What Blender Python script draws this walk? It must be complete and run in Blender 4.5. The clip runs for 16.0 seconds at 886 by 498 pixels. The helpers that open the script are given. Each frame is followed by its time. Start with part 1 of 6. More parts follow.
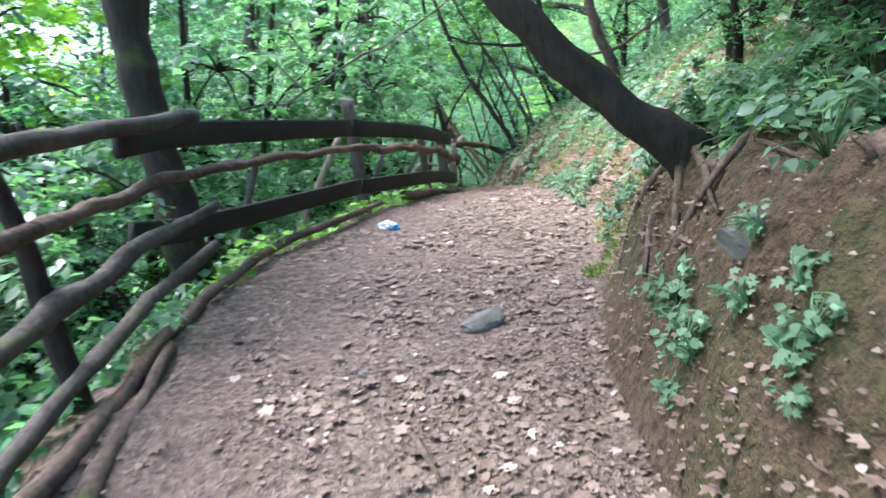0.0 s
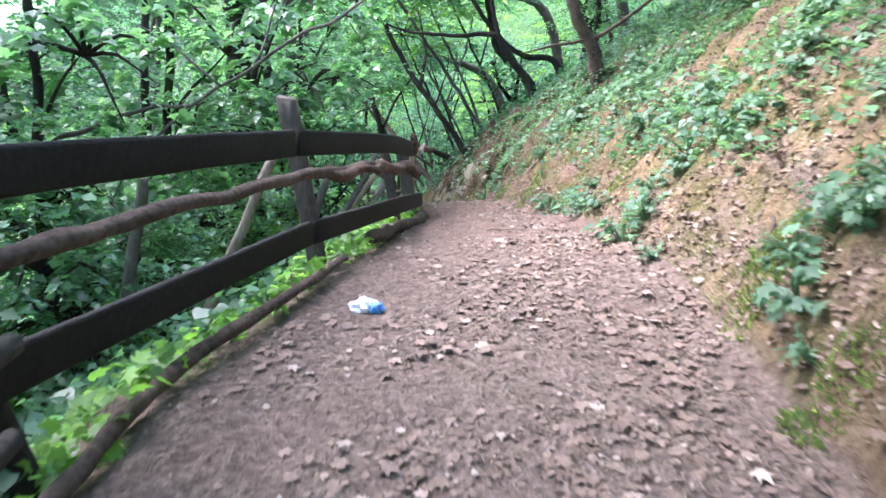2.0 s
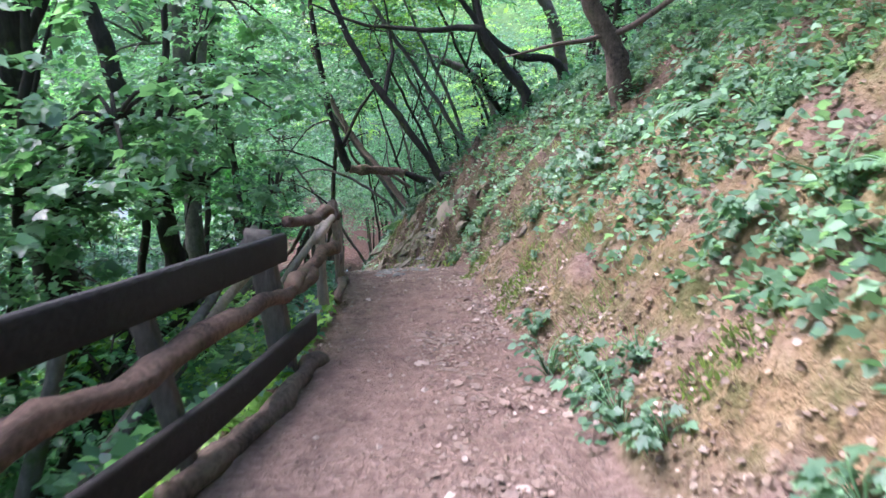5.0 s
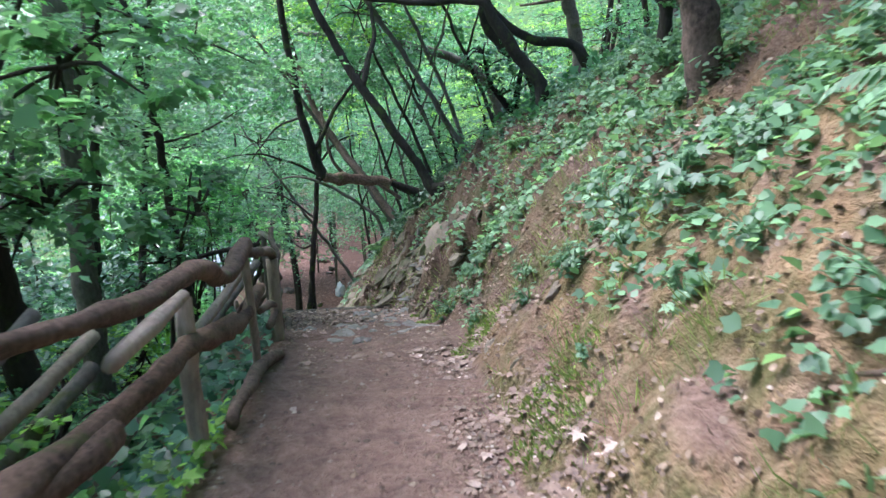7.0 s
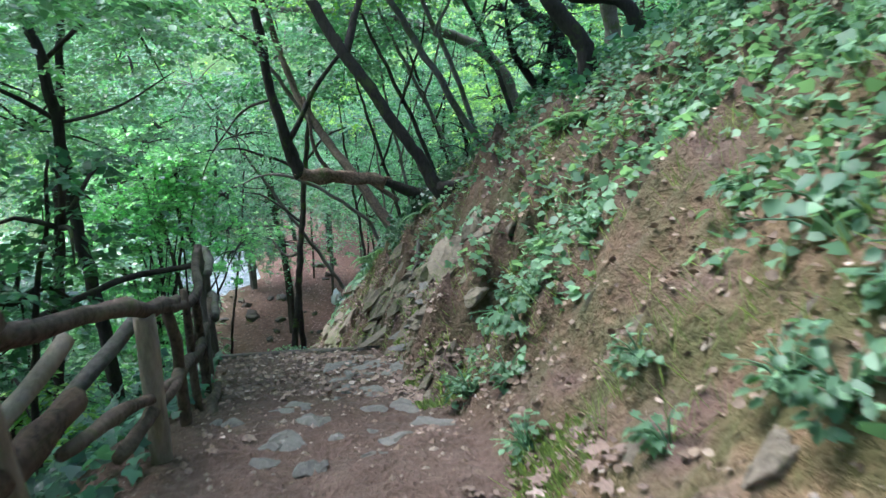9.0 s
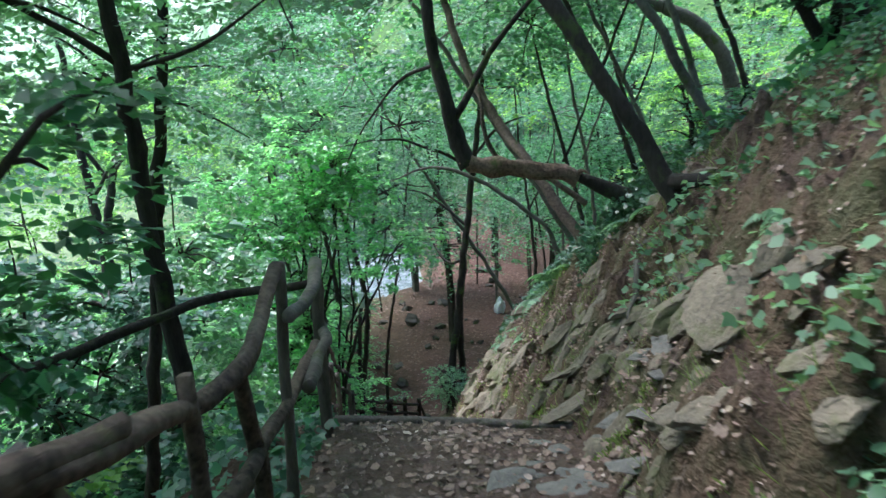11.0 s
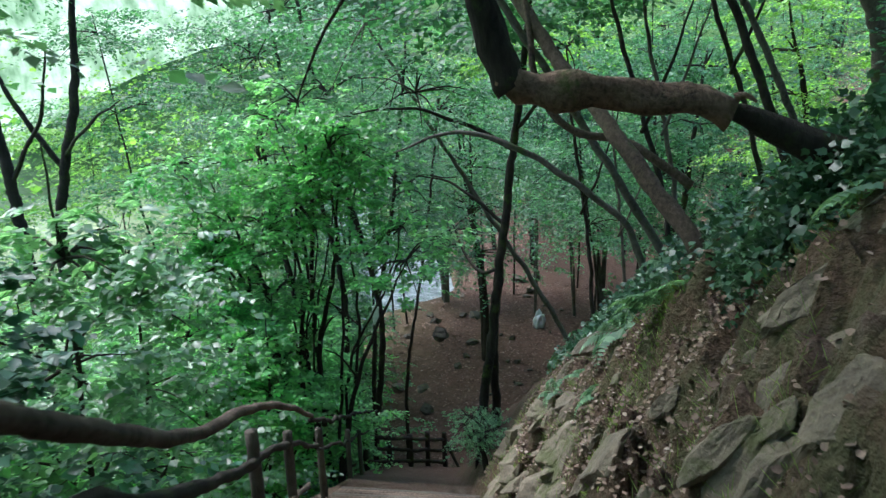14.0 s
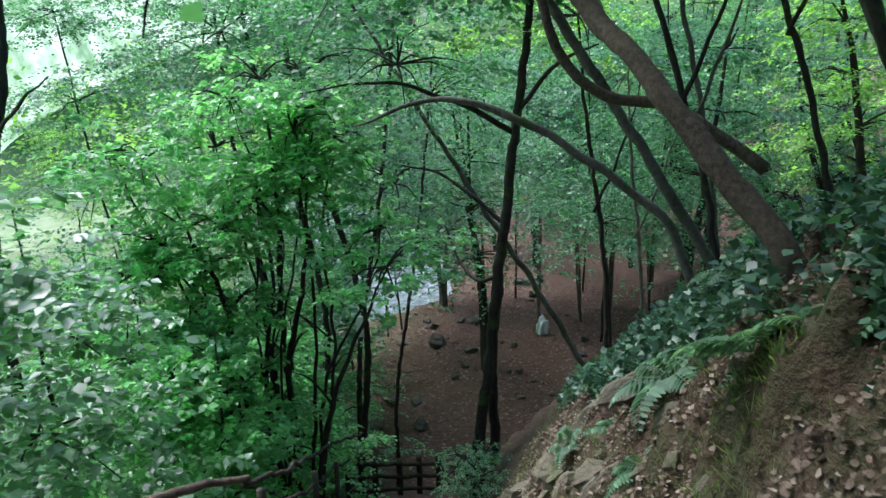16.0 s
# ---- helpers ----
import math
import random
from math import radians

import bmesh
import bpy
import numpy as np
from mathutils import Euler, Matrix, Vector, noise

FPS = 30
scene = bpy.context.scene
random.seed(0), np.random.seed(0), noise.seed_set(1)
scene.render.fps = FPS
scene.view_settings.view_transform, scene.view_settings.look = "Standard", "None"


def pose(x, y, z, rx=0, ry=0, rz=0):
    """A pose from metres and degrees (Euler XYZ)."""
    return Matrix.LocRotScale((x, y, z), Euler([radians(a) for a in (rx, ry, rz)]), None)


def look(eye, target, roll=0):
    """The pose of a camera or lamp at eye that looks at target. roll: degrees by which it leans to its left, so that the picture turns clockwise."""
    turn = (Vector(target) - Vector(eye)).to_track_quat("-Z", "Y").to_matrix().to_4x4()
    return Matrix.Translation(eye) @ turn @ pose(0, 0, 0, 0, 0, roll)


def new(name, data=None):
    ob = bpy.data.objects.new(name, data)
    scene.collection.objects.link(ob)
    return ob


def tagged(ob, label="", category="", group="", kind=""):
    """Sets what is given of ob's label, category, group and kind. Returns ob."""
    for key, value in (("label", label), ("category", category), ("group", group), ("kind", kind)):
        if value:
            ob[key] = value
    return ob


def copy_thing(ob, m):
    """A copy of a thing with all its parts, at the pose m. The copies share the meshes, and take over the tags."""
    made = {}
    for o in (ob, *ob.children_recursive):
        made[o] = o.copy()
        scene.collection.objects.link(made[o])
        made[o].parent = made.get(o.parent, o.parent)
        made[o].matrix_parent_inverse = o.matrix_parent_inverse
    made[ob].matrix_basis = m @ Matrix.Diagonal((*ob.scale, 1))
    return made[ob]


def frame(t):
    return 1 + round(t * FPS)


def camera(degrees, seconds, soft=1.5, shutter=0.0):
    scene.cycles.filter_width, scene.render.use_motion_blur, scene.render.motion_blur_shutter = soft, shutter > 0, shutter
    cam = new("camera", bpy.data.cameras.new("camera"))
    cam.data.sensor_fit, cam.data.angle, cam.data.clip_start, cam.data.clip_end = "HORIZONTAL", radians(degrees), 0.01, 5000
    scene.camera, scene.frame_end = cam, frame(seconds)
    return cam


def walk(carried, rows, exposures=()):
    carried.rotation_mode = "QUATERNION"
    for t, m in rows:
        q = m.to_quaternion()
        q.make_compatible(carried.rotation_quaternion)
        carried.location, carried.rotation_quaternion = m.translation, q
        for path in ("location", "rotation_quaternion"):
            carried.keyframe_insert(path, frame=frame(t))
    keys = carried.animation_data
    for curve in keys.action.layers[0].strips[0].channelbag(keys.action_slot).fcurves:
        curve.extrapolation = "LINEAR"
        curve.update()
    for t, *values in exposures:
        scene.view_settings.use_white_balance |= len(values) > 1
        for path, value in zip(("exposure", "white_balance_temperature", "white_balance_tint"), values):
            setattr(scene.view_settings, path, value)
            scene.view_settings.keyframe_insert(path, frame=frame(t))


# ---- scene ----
cam = camera(60.3, 16.0, soft=1.45, shutter=0.45)
METRES, EYE, TILT, LEAN, TURN = 22.0, 1.65, -16.0, 2.0, 0.0
ROWS = [
    (0.0, 0.0, 0.0, 0.0, 0.0, 0.0, 0.0),
    (0.5, -0.0051, 0.0246, 0.0036, -4.48, 0.04, 0.93),
    (1.0, -0.0098, 0.0594, 0.0066, -5.74, 0.07, 1.11),
    (1.5, -0.0167, 0.0871, 0.0165, -5.79, -0.06, 1.2),
    (2.0, -0.0217, 0.1196, 0.0234, -5.83, -0.17, 1.31),
    (2.5, -0.021, 0.153, 0.0325, -5.74, -0.35, 1.48),
    (3.0, -0.0163, 0.1817, 0.0401, -5.72, -0.44, 1.56),
    (3.5, -0.0075, 0.2115, 0.0484, -5.72, -0.47, 1.58),
    (4.0, 0.0103, 0.2391, 0.0567, -5.64, -0.48, 1.63),
    (4.5, 0.0204, 0.271, 0.0652, -5.62, -0.65, 1.5),
    (5.0, 0.0258, 0.3014, 0.074, -5.63, -0.55, 1.34),
    (7.5, 0.049, 0.4642, 0.0914, -5.47, -0.24, 1.03),
    (8.0, 0.0523, 0.4955, 0.0926, -5.4, -0.26, 0.96),
    (8.5, 0.0555, 0.5292, 0.0974, -5.36, -0.16, 0.85),
    (9.0, 0.0545, 0.5603, 0.0999, -5.36, -0.15, 0.83),
    (9.5, 0.0544, 0.5913, 0.1034, -4.97, -0.12, 0.68),
    (10.0, 0.0506, 0.623, 0.105, -0.57, 0.08, -0.27),
    (12.5, 0.0368, 0.7859, 0.1022, 9.41, 0.16, -2.65),
    (13.0, 0.0309, 0.8183, 0.1018, 9.41, 0.23, -2.65),
    (13.5, 0.0247, 0.8432, 0.1051, 9.41, 0.43, -2.6),
    (14.0, 0.0263, 0.8709, 0.1042, 9.53, 0.49, -2.53),
    (14.5, 0.0279, 0.8995, 0.107, 9.62, 0.49, -2.44),
    (15.0, 0.0275, 0.9293, 0.1089, 9.61, 0.55, -2.48),
    (15.5, 0.02, 0.9522, 0.1075, 9.65, 0.53, -2.5),
    (16.0, 0.0186, 0.9713, 0.1085, 9.66, 0.46, -2.55),
]
walk(cam, [(t, pose(0, 0, EYE, TILT, LEAN, TURN) @ pose(METRES * x, METRES * y, METRES * z, 90 + pitch, roll, yaw)) for t, x, y, z, yaw, pitch, roll in ROWS],
     [(0.0, 2.88, 5600, 15), (1.5, 2.96, 5650, 21), (3.2, 2.76, 5600, 23), (4.0, 2.44, 5600, 27), (4.6, 2.58, 5600, 27), (5.0, 2.62, 5600, 27), (9.0, 2.48, 5500, 12), (10.2, 2.45, 5500, 12), (12.5, 1.88, 5600, 6), (16.0, 1.78, 5600, 8)])

# ---- world, sun, exposure ----
world = bpy.data.worlds.new("sky")
scene.world = world
world.use_nodes = True
wn = world.node_tree.nodes
sky = wn.new("ShaderNodeTexSky")
sky.sky_type = "NISHITA"
sky.sun_disc = False
sky.sun_elevation, sky.sun_rotation = radians(58), radians(-60)
sky.air_density, sky.dust_density = 1.0, 3.0
world.node_tree.links.new(sky.outputs[0], wn["Background"].inputs["Color"])
wn["Background"].inputs["Strength"].default_value = 0.15
sun = new("sun", bpy.data.lights.new("sun", "SUN"))
sun.data.energy, sun.data.angle, sun.data.color = 1.5, radians(35), (1.0, 0.96, 0.9)
sun.matrix_world = look((-8.66 * 3, 5 * 3, 16 * 3), (0, 0, 0))

# ---- materials ----


def mat(name, build):
    m = bpy.data.materials.new(name)
    m.use_nodes = True
    nt = m.node_tree
    build(nt, nt.nodes["Principled BSDF"])
    return m


def node(nt, kind, **settings):
    n = nt.nodes.new(kind)
    for k, v in settings.items():
        n.inputs[k].default_value = v
    return n


def ramp(nt, fac, stops):
    r = nt.nodes.new("ShaderNodeValToRGB")
    while len(r.color_ramp.elements) < len(stops):
        r.color_ramp.elements.new(0.5)
    for e, (p, c) in zip(r.color_ramp.elements, stops):
        e.position, e.color = p, (*c, 1)
    nt.links.new(fac, r.inputs[0])
    return r.outputs[0]


def noise_tex(nt, coord, scale, detail=5, rough=0.6):
    n = node(nt, "ShaderNodeTexNoise", Scale=scale, Detail=detail, Roughness=rough)
    nt.links.new(coord, n.inputs["Vector"])
    return n.outputs["Fac"]


def mixc(nt, fac, a, b, mode="MIX"):
    n = nt.nodes.new("ShaderNodeMix")
    n.data_type, n.blend_type = "RGBA", mode
    for sock, v in ((n.inputs[0], fac), (n.inputs[6], a), (n.inputs[7], b)):
        if isinstance(v, (int, float)):
            sock.default_value = v
        elif isinstance(v, tuple):
            sock.default_value = (*v, 1)
        else:
            nt.links.new(v, sock)
    return n.outputs[2]


def bump(nt, bsdf, height, strength, distance):
    b = node(nt, "ShaderNodeBump", Strength=strength, Distance=distance)
    nt.links.new(height, b.inputs["Height"])
    nt.links.new(b.outputs[0], bsdf.inputs["Normal"])


def object_coord(nt):
    return nt.nodes.new("ShaderNodeTexCoord").outputs["Object"]


def world_coord(nt):
    return nt.nodes.new("ShaderNodeNewGeometry").outputs["Position"]


def island(nt):
    return nt.nodes.new("ShaderNodeNewGeometry").outputs["Random Per Island"]


def bark(name, dark, light, scale=14.0, moss=0.0, stretch=0.25, rough=0.9):
    def build(nt, b):
        c = object_coord(nt)
        mp = node(nt, "ShaderNodeMapping", Scale=(1, 1, stretch))
        nt.links.new(c, mp.inputs["Vector"])
        fine = noise_tex(nt, mp.outputs[0], scale * 3, 6, 0.7)
        wide = noise_tex(nt, c, scale * 0.2, 3, 0.6)
        col = mixc(nt, 0.5, ramp(nt, fine, [(0.35, dark), (0.65, light)]),
                   ramp(nt, wide, [(0.35, dark), (0.7, light)]))
        if moss:
            green = noise_tex(nt, c, 3.0, 6, 0.7)
            col = mixc(nt, ramp(nt, green, [(0.62 - moss * 0.25, (0, 0, 0)), (0.72 - moss * 0.2, (0.8, 0.8, 0.8))]), col, (0.06, 0.085, 0.018))
        nt.links.new(col, b.inputs["Base Color"])
        b.inputs["Roughness"].default_value = rough
        b.inputs["Specular IOR Level"].default_value = 0.3
        bump(nt, b, fine, 0.9, 0.02)
    return mat(name, build)


def foliage(name, low, high, glow=0.45, gloss=0.4, shine=0.5):
    def build(nt, b):
        rnd = island(nt)
        patch = noise_tex(nt, world_coord(nt), 0.35, 3, 0.6)
        col = ramp(nt, rnd, [(0.0, low), (0.75, high), (1.0, tuple(min(1, v * 1.9) for v in high))])
        col = mixc(nt, 0.35, col, ramp(nt, patch, [(0.35, low), (0.65, high)]))
        nt.links.new(col, b.inputs["Base Color"])
        b.inputs["Roughness"].default_value = gloss
        b.inputs["Specular IOR Level"].default_value = shine
        tr = nt.nodes.new("ShaderNodeBsdfTranslucent")
        warm = mixc(nt, 1.0, col, (0.95, 1.0, 0.6), "MULTIPLY")
        bright = node(nt, "ShaderNodeHueSaturation", Value=2.2)
        nt.links.new(warm, bright.inputs["Color"])
        nt.links.new(bright.outputs[0], tr.inputs["Color"])
        mx = node(nt, "ShaderNodeMixShader", Fac=glow)
        nt.links.new(b.outputs[0], mx.inputs[1])
        nt.links.new(tr.outputs[0], mx.inputs[2])
        nt.links.new(mx.outputs[0], nt.nodes["Material Output"].inputs["Surface"])
    return mat(name, build)


def mapped(nt, value, low, high):
    m = nt.nodes.new("ShaderNodeMapRange")
    m.inputs["From Min"].default_value, m.inputs["From Max"].default_value = low, high
    nt.links.new(value, m.inputs["Value"])
    return m.outputs[0]


def build_earth(nt, b):
    p = world_coord(nt)
    wide = noise_tex(nt, p, 0.7, 5, 0.65)
    mid = noise_tex(nt, p, 5.0, 6, 0.7)
    fine = noise_tex(nt, p, 45.0, 5, 0.7)
    soil = mixc(nt, 0.55, ramp(nt, wide, [(0.32, (0.15, 0.098, 0.074)), (0.5, (0.235, 0.165, 0.13)), (0.68, (0.31, 0.235, 0.185))]),
                ramp(nt, mid, [(0.3, (0.10, 0.066, 0.05)), (0.7, (0.3, 0.215, 0.17))]))
    soil = mixc(nt, 0.4, soil, ramp(nt, fine, [(0.3, (0.05, 0.035, 0.028)), (0.7, (0.38, 0.29, 0.235))]))
    mottle = noise_tex(nt, p, 21.0, 4, 0.65)
    soil = mixc(nt, 0.45, soil, ramp(nt, mottle, [(0.36, (0.06, 0.042, 0.034)), (0.5, (0.2, 0.142, 0.115)), (0.66, (0.42, 0.325, 0.28))]))
    where = nt.nodes.new("ShaderNodeSeparateXYZ")
    nt.links.new(p, where.inputs[0])
    red = ramp(nt, mapped(nt, where.outputs["Y"], 6, 11), [(0.0, (0, 0, 0)), (1.0, (0.55, 0.55, 0.55))])
    soil = mixc(nt, red, soil, ramp(nt, mid, [(0.3, (0.11, 0.058, 0.042)), (0.5, (0.22, 0.125, 0.092)), (0.7, (0.32, 0.2, 0.155))]))
    # steep faces show raw ochre clay, with moss in patches
    n = nt.nodes.new("ShaderNodeSeparateXYZ")
    nt.links.new(nt.nodes.new("ShaderNodeNewGeometry").outputs["Normal"], n.inputs[0])
    clay = ramp(nt, mid, [(0.3, (0.13, 0.08, 0.04)), (0.5, (0.275, 0.185, 0.08)), (0.7, (0.37, 0.275, 0.145))])
    steep = ramp(nt, n.outputs["Z"], [(0.55, (1, 1, 1)), (0.88, (0, 0, 0))])
    soil = mixc(nt, steep, soil, mixc(nt, 0.3, clay, soil))
    mossy = noise_tex(nt, p, 1.7, 7, 0.75)
    green = ramp(nt, mossy, [(0.45, (0, 0, 0)), (0.6, (0.75, 0.75, 0.75))])
    amount = mixc(nt, 1.0, green, steep, "MULTIPLY")
    soil = mixc(nt, amount, soil, (0.10, 0.105, 0.03))
    pos = nt.nodes.new("ShaderNodeSeparateXYZ")
    nt.links.new(p, pos.inputs[0])
    # weathered rock and darker humus in the cut above the stairs
    stony = ramp(nt, mapped(nt, pos.outputs["Y"], 13.5, 16.5), [(0.0, (0, 0, 0)), (1.0, (1, 1, 1))])
    humus = mixc(nt, ramp(nt, mossy, [(0.5, (0, 0, 0)), (0.68, (1, 1, 1))]), ramp(nt, fine, [(0.3, (0.035, 0.023, 0.017)), (0.7, (0.135, 0.09, 0.066))]), ramp(nt, mid, [(0.3, (0.06, 0.048, 0.038)), (0.7, (0.18, 0.15, 0.122))]))
    soil = mixc(nt, mixc(nt, 1.0, stony, (0.8, 0.8, 0.8), "MULTIPLY"), soil, humus)
    # dark damp soil of the first bank; overhang shade is put in too
    damp_and_shade = mixc(nt, 1.0, ramp(nt, mapped(nt, pos.outputs["Y"], 3.5, 6.5), [(0.0, (0.85, 0.85, 0.85)), (1.0, (0, 0, 0))]), ramp(nt, n.outputs["Z"], [(0.75, (1, 1, 1)), (0.95, (0, 0, 0))]), "MULTIPLY")
    soil = mixc(nt, damp_and_shade, soil, ramp(nt, mottle, [(0.36, (0.025, 0.016, 0.011)), (0.65, (0.12, 0.075, 0.046))]))
    soil = mixc(nt, mixc(nt, 1.0, amount, (0.6, 0.6, 0.6), "MULTIPLY"), soil, (0.075, 0.085, 0.025))
    terrace = ramp(nt, mapped(nt, pos.outputs["Y"], 30, 38), [(0.0, (0, 0, 0)), (1.0, (0.75, 0.75, 0.75))])
    soil = mixc(nt, terrace, soil, ramp(nt, mid, [(0.3, (0.05, 0.025, 0.019)), (0.7, (0.165, 0.088, 0.066))]))
    # away from the path the ground is overgrown
    grown = mixc(nt, 1.0, ramp(nt, mapped(nt, pos.outputs["X"], -16, -5), [(0.0, (1, 1, 1)), (1.0, (0, 0, 0))]), ramp(nt, mid, [(0.3, (0.45, 0.45, 0.45)), (0.6, (1, 1, 1))]), "MULTIPLY")
    soil = mixc(nt, grown, soil, ramp(nt, wide, [(0.3, (0.03, 0.075, 0.02)), (0.7, (0.09, 0.17, 0.04))]))
    # far valley ground paled: sunlit haze is put into its colour
    haze_tint = ramp(nt, mapped(nt, pos.outputs["X"], -44, -28), [(0.0, (1, 1, 1)), (1.0, (0, 0, 0))])
    soil = mixc(nt, haze_tint, soil, ramp(nt, wide, [(0.3, (0.32, 0.4, 0.2)), (0.7, (0.55, 0.6, 0.38))]))
    hill = ramp(nt, mapped(nt, pos.outputs["Y"], 78, 95), [(0.0, (0, 0, 0)), (1.0, (1, 1, 1))])
    soil = mixc(nt, hill, soil, ramp(nt, wide, [(0.3, (0.03, 0.075, 0.02)), (0.7, (0.09, 0.17, 0.04))]))
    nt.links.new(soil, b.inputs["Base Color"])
    b.inputs["Roughness"].default_value = 0.93
    b.inputs["Specular IOR Level"].default_value = 0.25
    h = nt.nodes.new("ShaderNodeMath")
    h.operation = "MULTIPLY_ADD"
    h.inputs[1].default_value = 1.6
    nt.links.new(mid, h.inputs[0])
    nt.links.new(mottle, h.inputs[2])
    h2 = nt.nodes.new("ShaderNodeMath")
    h2.operation = "MULTIPLY_ADD"
    h2.inputs[1].default_value = 0.35
    nt.links.new(fine, h2.inputs[0])
    nt.links.new(h.outputs[0], h2.inputs[2])
    bump(nt, b, h2.outputs[0], 1.0, 0.07)


def build_water(nt, b):
    p = world_coord(nt)
    w = noise_tex(nt, p, 2.2, 6, 0.7)
    nt.links.new(ramp(nt, w, [(0.45, (0.06, 0.08, 0.085)), (0.72, (0.42, 0.46, 0.48))]), b.inputs["Base Color"])
    b.inputs["Roughness"].default_value = 0.3
    bump(nt, b, w, 0.8, 0.15)


def stone_mat(name, dark, light, moss=0.0):
    def build(nt, b):
        c = world_coord(nt)
        a = noise_tex(nt, c, 4.0, 6, 0.65)
        f = noise_tex(nt, c, 40.0, 5, 0.7)
        col = mixc(nt, 0.45, ramp(nt, a, [(0.3, dark), (0.7, light)]), ramp(nt, f, [(0.3, dark), (0.7, light)]))
        if moss:
            g = noise_tex(nt, c, 2.3, 7, 0.75)
            col = mixc(nt, ramp(nt, g, [(0.6 - moss * 0.2, (0, 0, 0)), (0.7 - moss * 0.2, (0.8, 0.8, 0.8))]), col, (0.085, 0.095, 0.03))
        nt.links.new(col, b.inputs["Base Color"])
        b.inputs["Roughness"].default_value = 0.85
        bump(nt, b, f, 0.7, 0.02)
    return mat(name, build)


def litter_mat(name, cols, rough=0.7):
    def build(nt, b):
        c = ramp(nt, island(nt), cols)
        v = noise_tex(nt, world_coord(nt), 60, 3, 0.6)
        nt.links.new(mixc(nt, 0.35, c, ramp(nt, v, [(0.3, (0.08, 0.05, 0.035)), (0.7, (0.4, 0.28, 0.2))])), b.inputs["Base Color"])
        b.inputs["Roughness"].default_value = rough
    return mat(name, build)


def plain(name, colour, rough, spec=0.5):
    def build(nt, b):
        f = noise_tex(nt, object_coord(nt), 25, 4, 0.6)
        nt.links.new(ramp(nt, f, [(0.3, tuple(v * 0.8 for v in colour)), (0.7, colour)]), b.inputs["Base Color"])
        b.inputs["Roughness"].default_value = rough
        b.inputs["Specular IOR Level"].default_value = spec
    return mat(name, build)


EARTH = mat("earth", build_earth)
WATER = mat("river_water", build_water)
ROCK = stone_mat("grey_rock", (0.06, 0.047, 0.034), (0.25, 0.205, 0.145), 0.45)
DARK_STONE = stone_mat("dark_river_stone", (0.02, 0.017, 0.014), (0.085, 0.072, 0.06), 0.35)
GREY_STONE = stone_mat("grey_slab", (0.06, 0.055, 0.048), (0.21, 0.195, 0.17))
PALE_STONE = stone_mat("pale_stone", (0.16, 0.14, 0.12), (0.42, 0.38, 0.34))
BARK_DARK = bark("dark_bark", (0.012, 0.009, 0.008), (0.055, 0.044, 0.036), 12, 0.25)
BARK_GREY = bark("grey_bark", (0.045, 0.04, 0.034), (0.19, 0.17, 0.145), 9, 0.3, 0.6)
BARK_BROWN = bark("weathered_log", (0.016, 0.011, 0.009), (0.21, 0.15, 0.115), 10, 0.05, 0.8)
BARK_RED = bark("peeled_log", (0.014, 0.009, 0.007), (0.22, 0.14, 0.1), 13, 0.1, 0.9)
BARE_LIMB = bark("barkless_limb", (0.02, 0.013, 0.01), (0.32, 0.21, 0.145), 10, 0.12, 0.9)
LOG_GREY = bark("grey_log", (0.02, 0.017, 0.015), (0.13, 0.112, 0.096), 10, 0.15, 0.7)
WOOD_PALE = bark("pale_stick", (0.16, 0.12, 0.09), (0.42, 0.34, 0.27), 12, 0.0)
PLANK = bark("dark_plank", (0.007, 0.006, 0.006), (0.028, 0.023, 0.022), 9, 0.0, 1.0, 0.75)
POSTWOOD = bark("grey_post", (0.055, 0.045, 0.038), (0.17, 0.145, 0.12), 14, 0.1)
# one tree leaf in plain, shaded and lit copies; light is in the colour
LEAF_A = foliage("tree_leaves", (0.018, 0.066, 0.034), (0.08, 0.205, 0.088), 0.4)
LEAF_B = foliage("shade_tinted_leaves", (0.016, 0.055, 0.038), (0.068, 0.165, 0.1), 0.35)
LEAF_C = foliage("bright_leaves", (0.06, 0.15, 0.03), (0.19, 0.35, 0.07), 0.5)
LEAF_G = foliage("bank_leaves", (0.04, 0.098, 0.055), (0.135, 0.235, 0.13), 0.35, 0.45, 0.4)
# lighter copies: light from the open valley is put into the colour
LEAF_D = foliage("hornbeam_leaves", (0.05, 0.17, 0.055), (0.22, 0.44, 0.19), 0.5, 0.3, 0.8)
LEAF_M = foliage("maple_leaves", (0.04, 0.11, 0.055), (0.14, 0.27, 0.14), 0.5, 0.3, 0.8)
# sunlight on the leaves is put into this yellow green
LEAF_Y = foliage("sun_tinted_leaves", (0.11, 0.21, 0.02), (0.33, 0.5, 0.07), 0.6)
LEAF_IVY = foliage("ivy_leaves", (0.02, 0.06, 0.03), (0.075, 0.15, 0.08), 0.15, 0.35)
GRASS = foliage("grass_blades", (0.07, 0.11, 0.03), (0.17, 0.22, 0.07), 0.35, 0.6)
LITTER = litter_mat("dead_leaves", [(0.0, (0.08, 0.05, 0.04)), (0.55, (0.155, 0.1, 0.075)), (0.88, (0.25, 0.17, 0.13)), (0.95, (0.4, 0.31, 0.26)), (1.0, (0.52, 0.43, 0.37))])
BANK_LITTER = litter_mat("bank_dead_leaves", [(0.0, (0.07, 0.046, 0.03)), (0.55, (0.15, 0.102, 0.062)), (0.88, (0.235, 0.17, 0.108)), (0.96, (0.38, 0.3, 0.22)), (1.0, (0.5, 0.42, 0.34))])
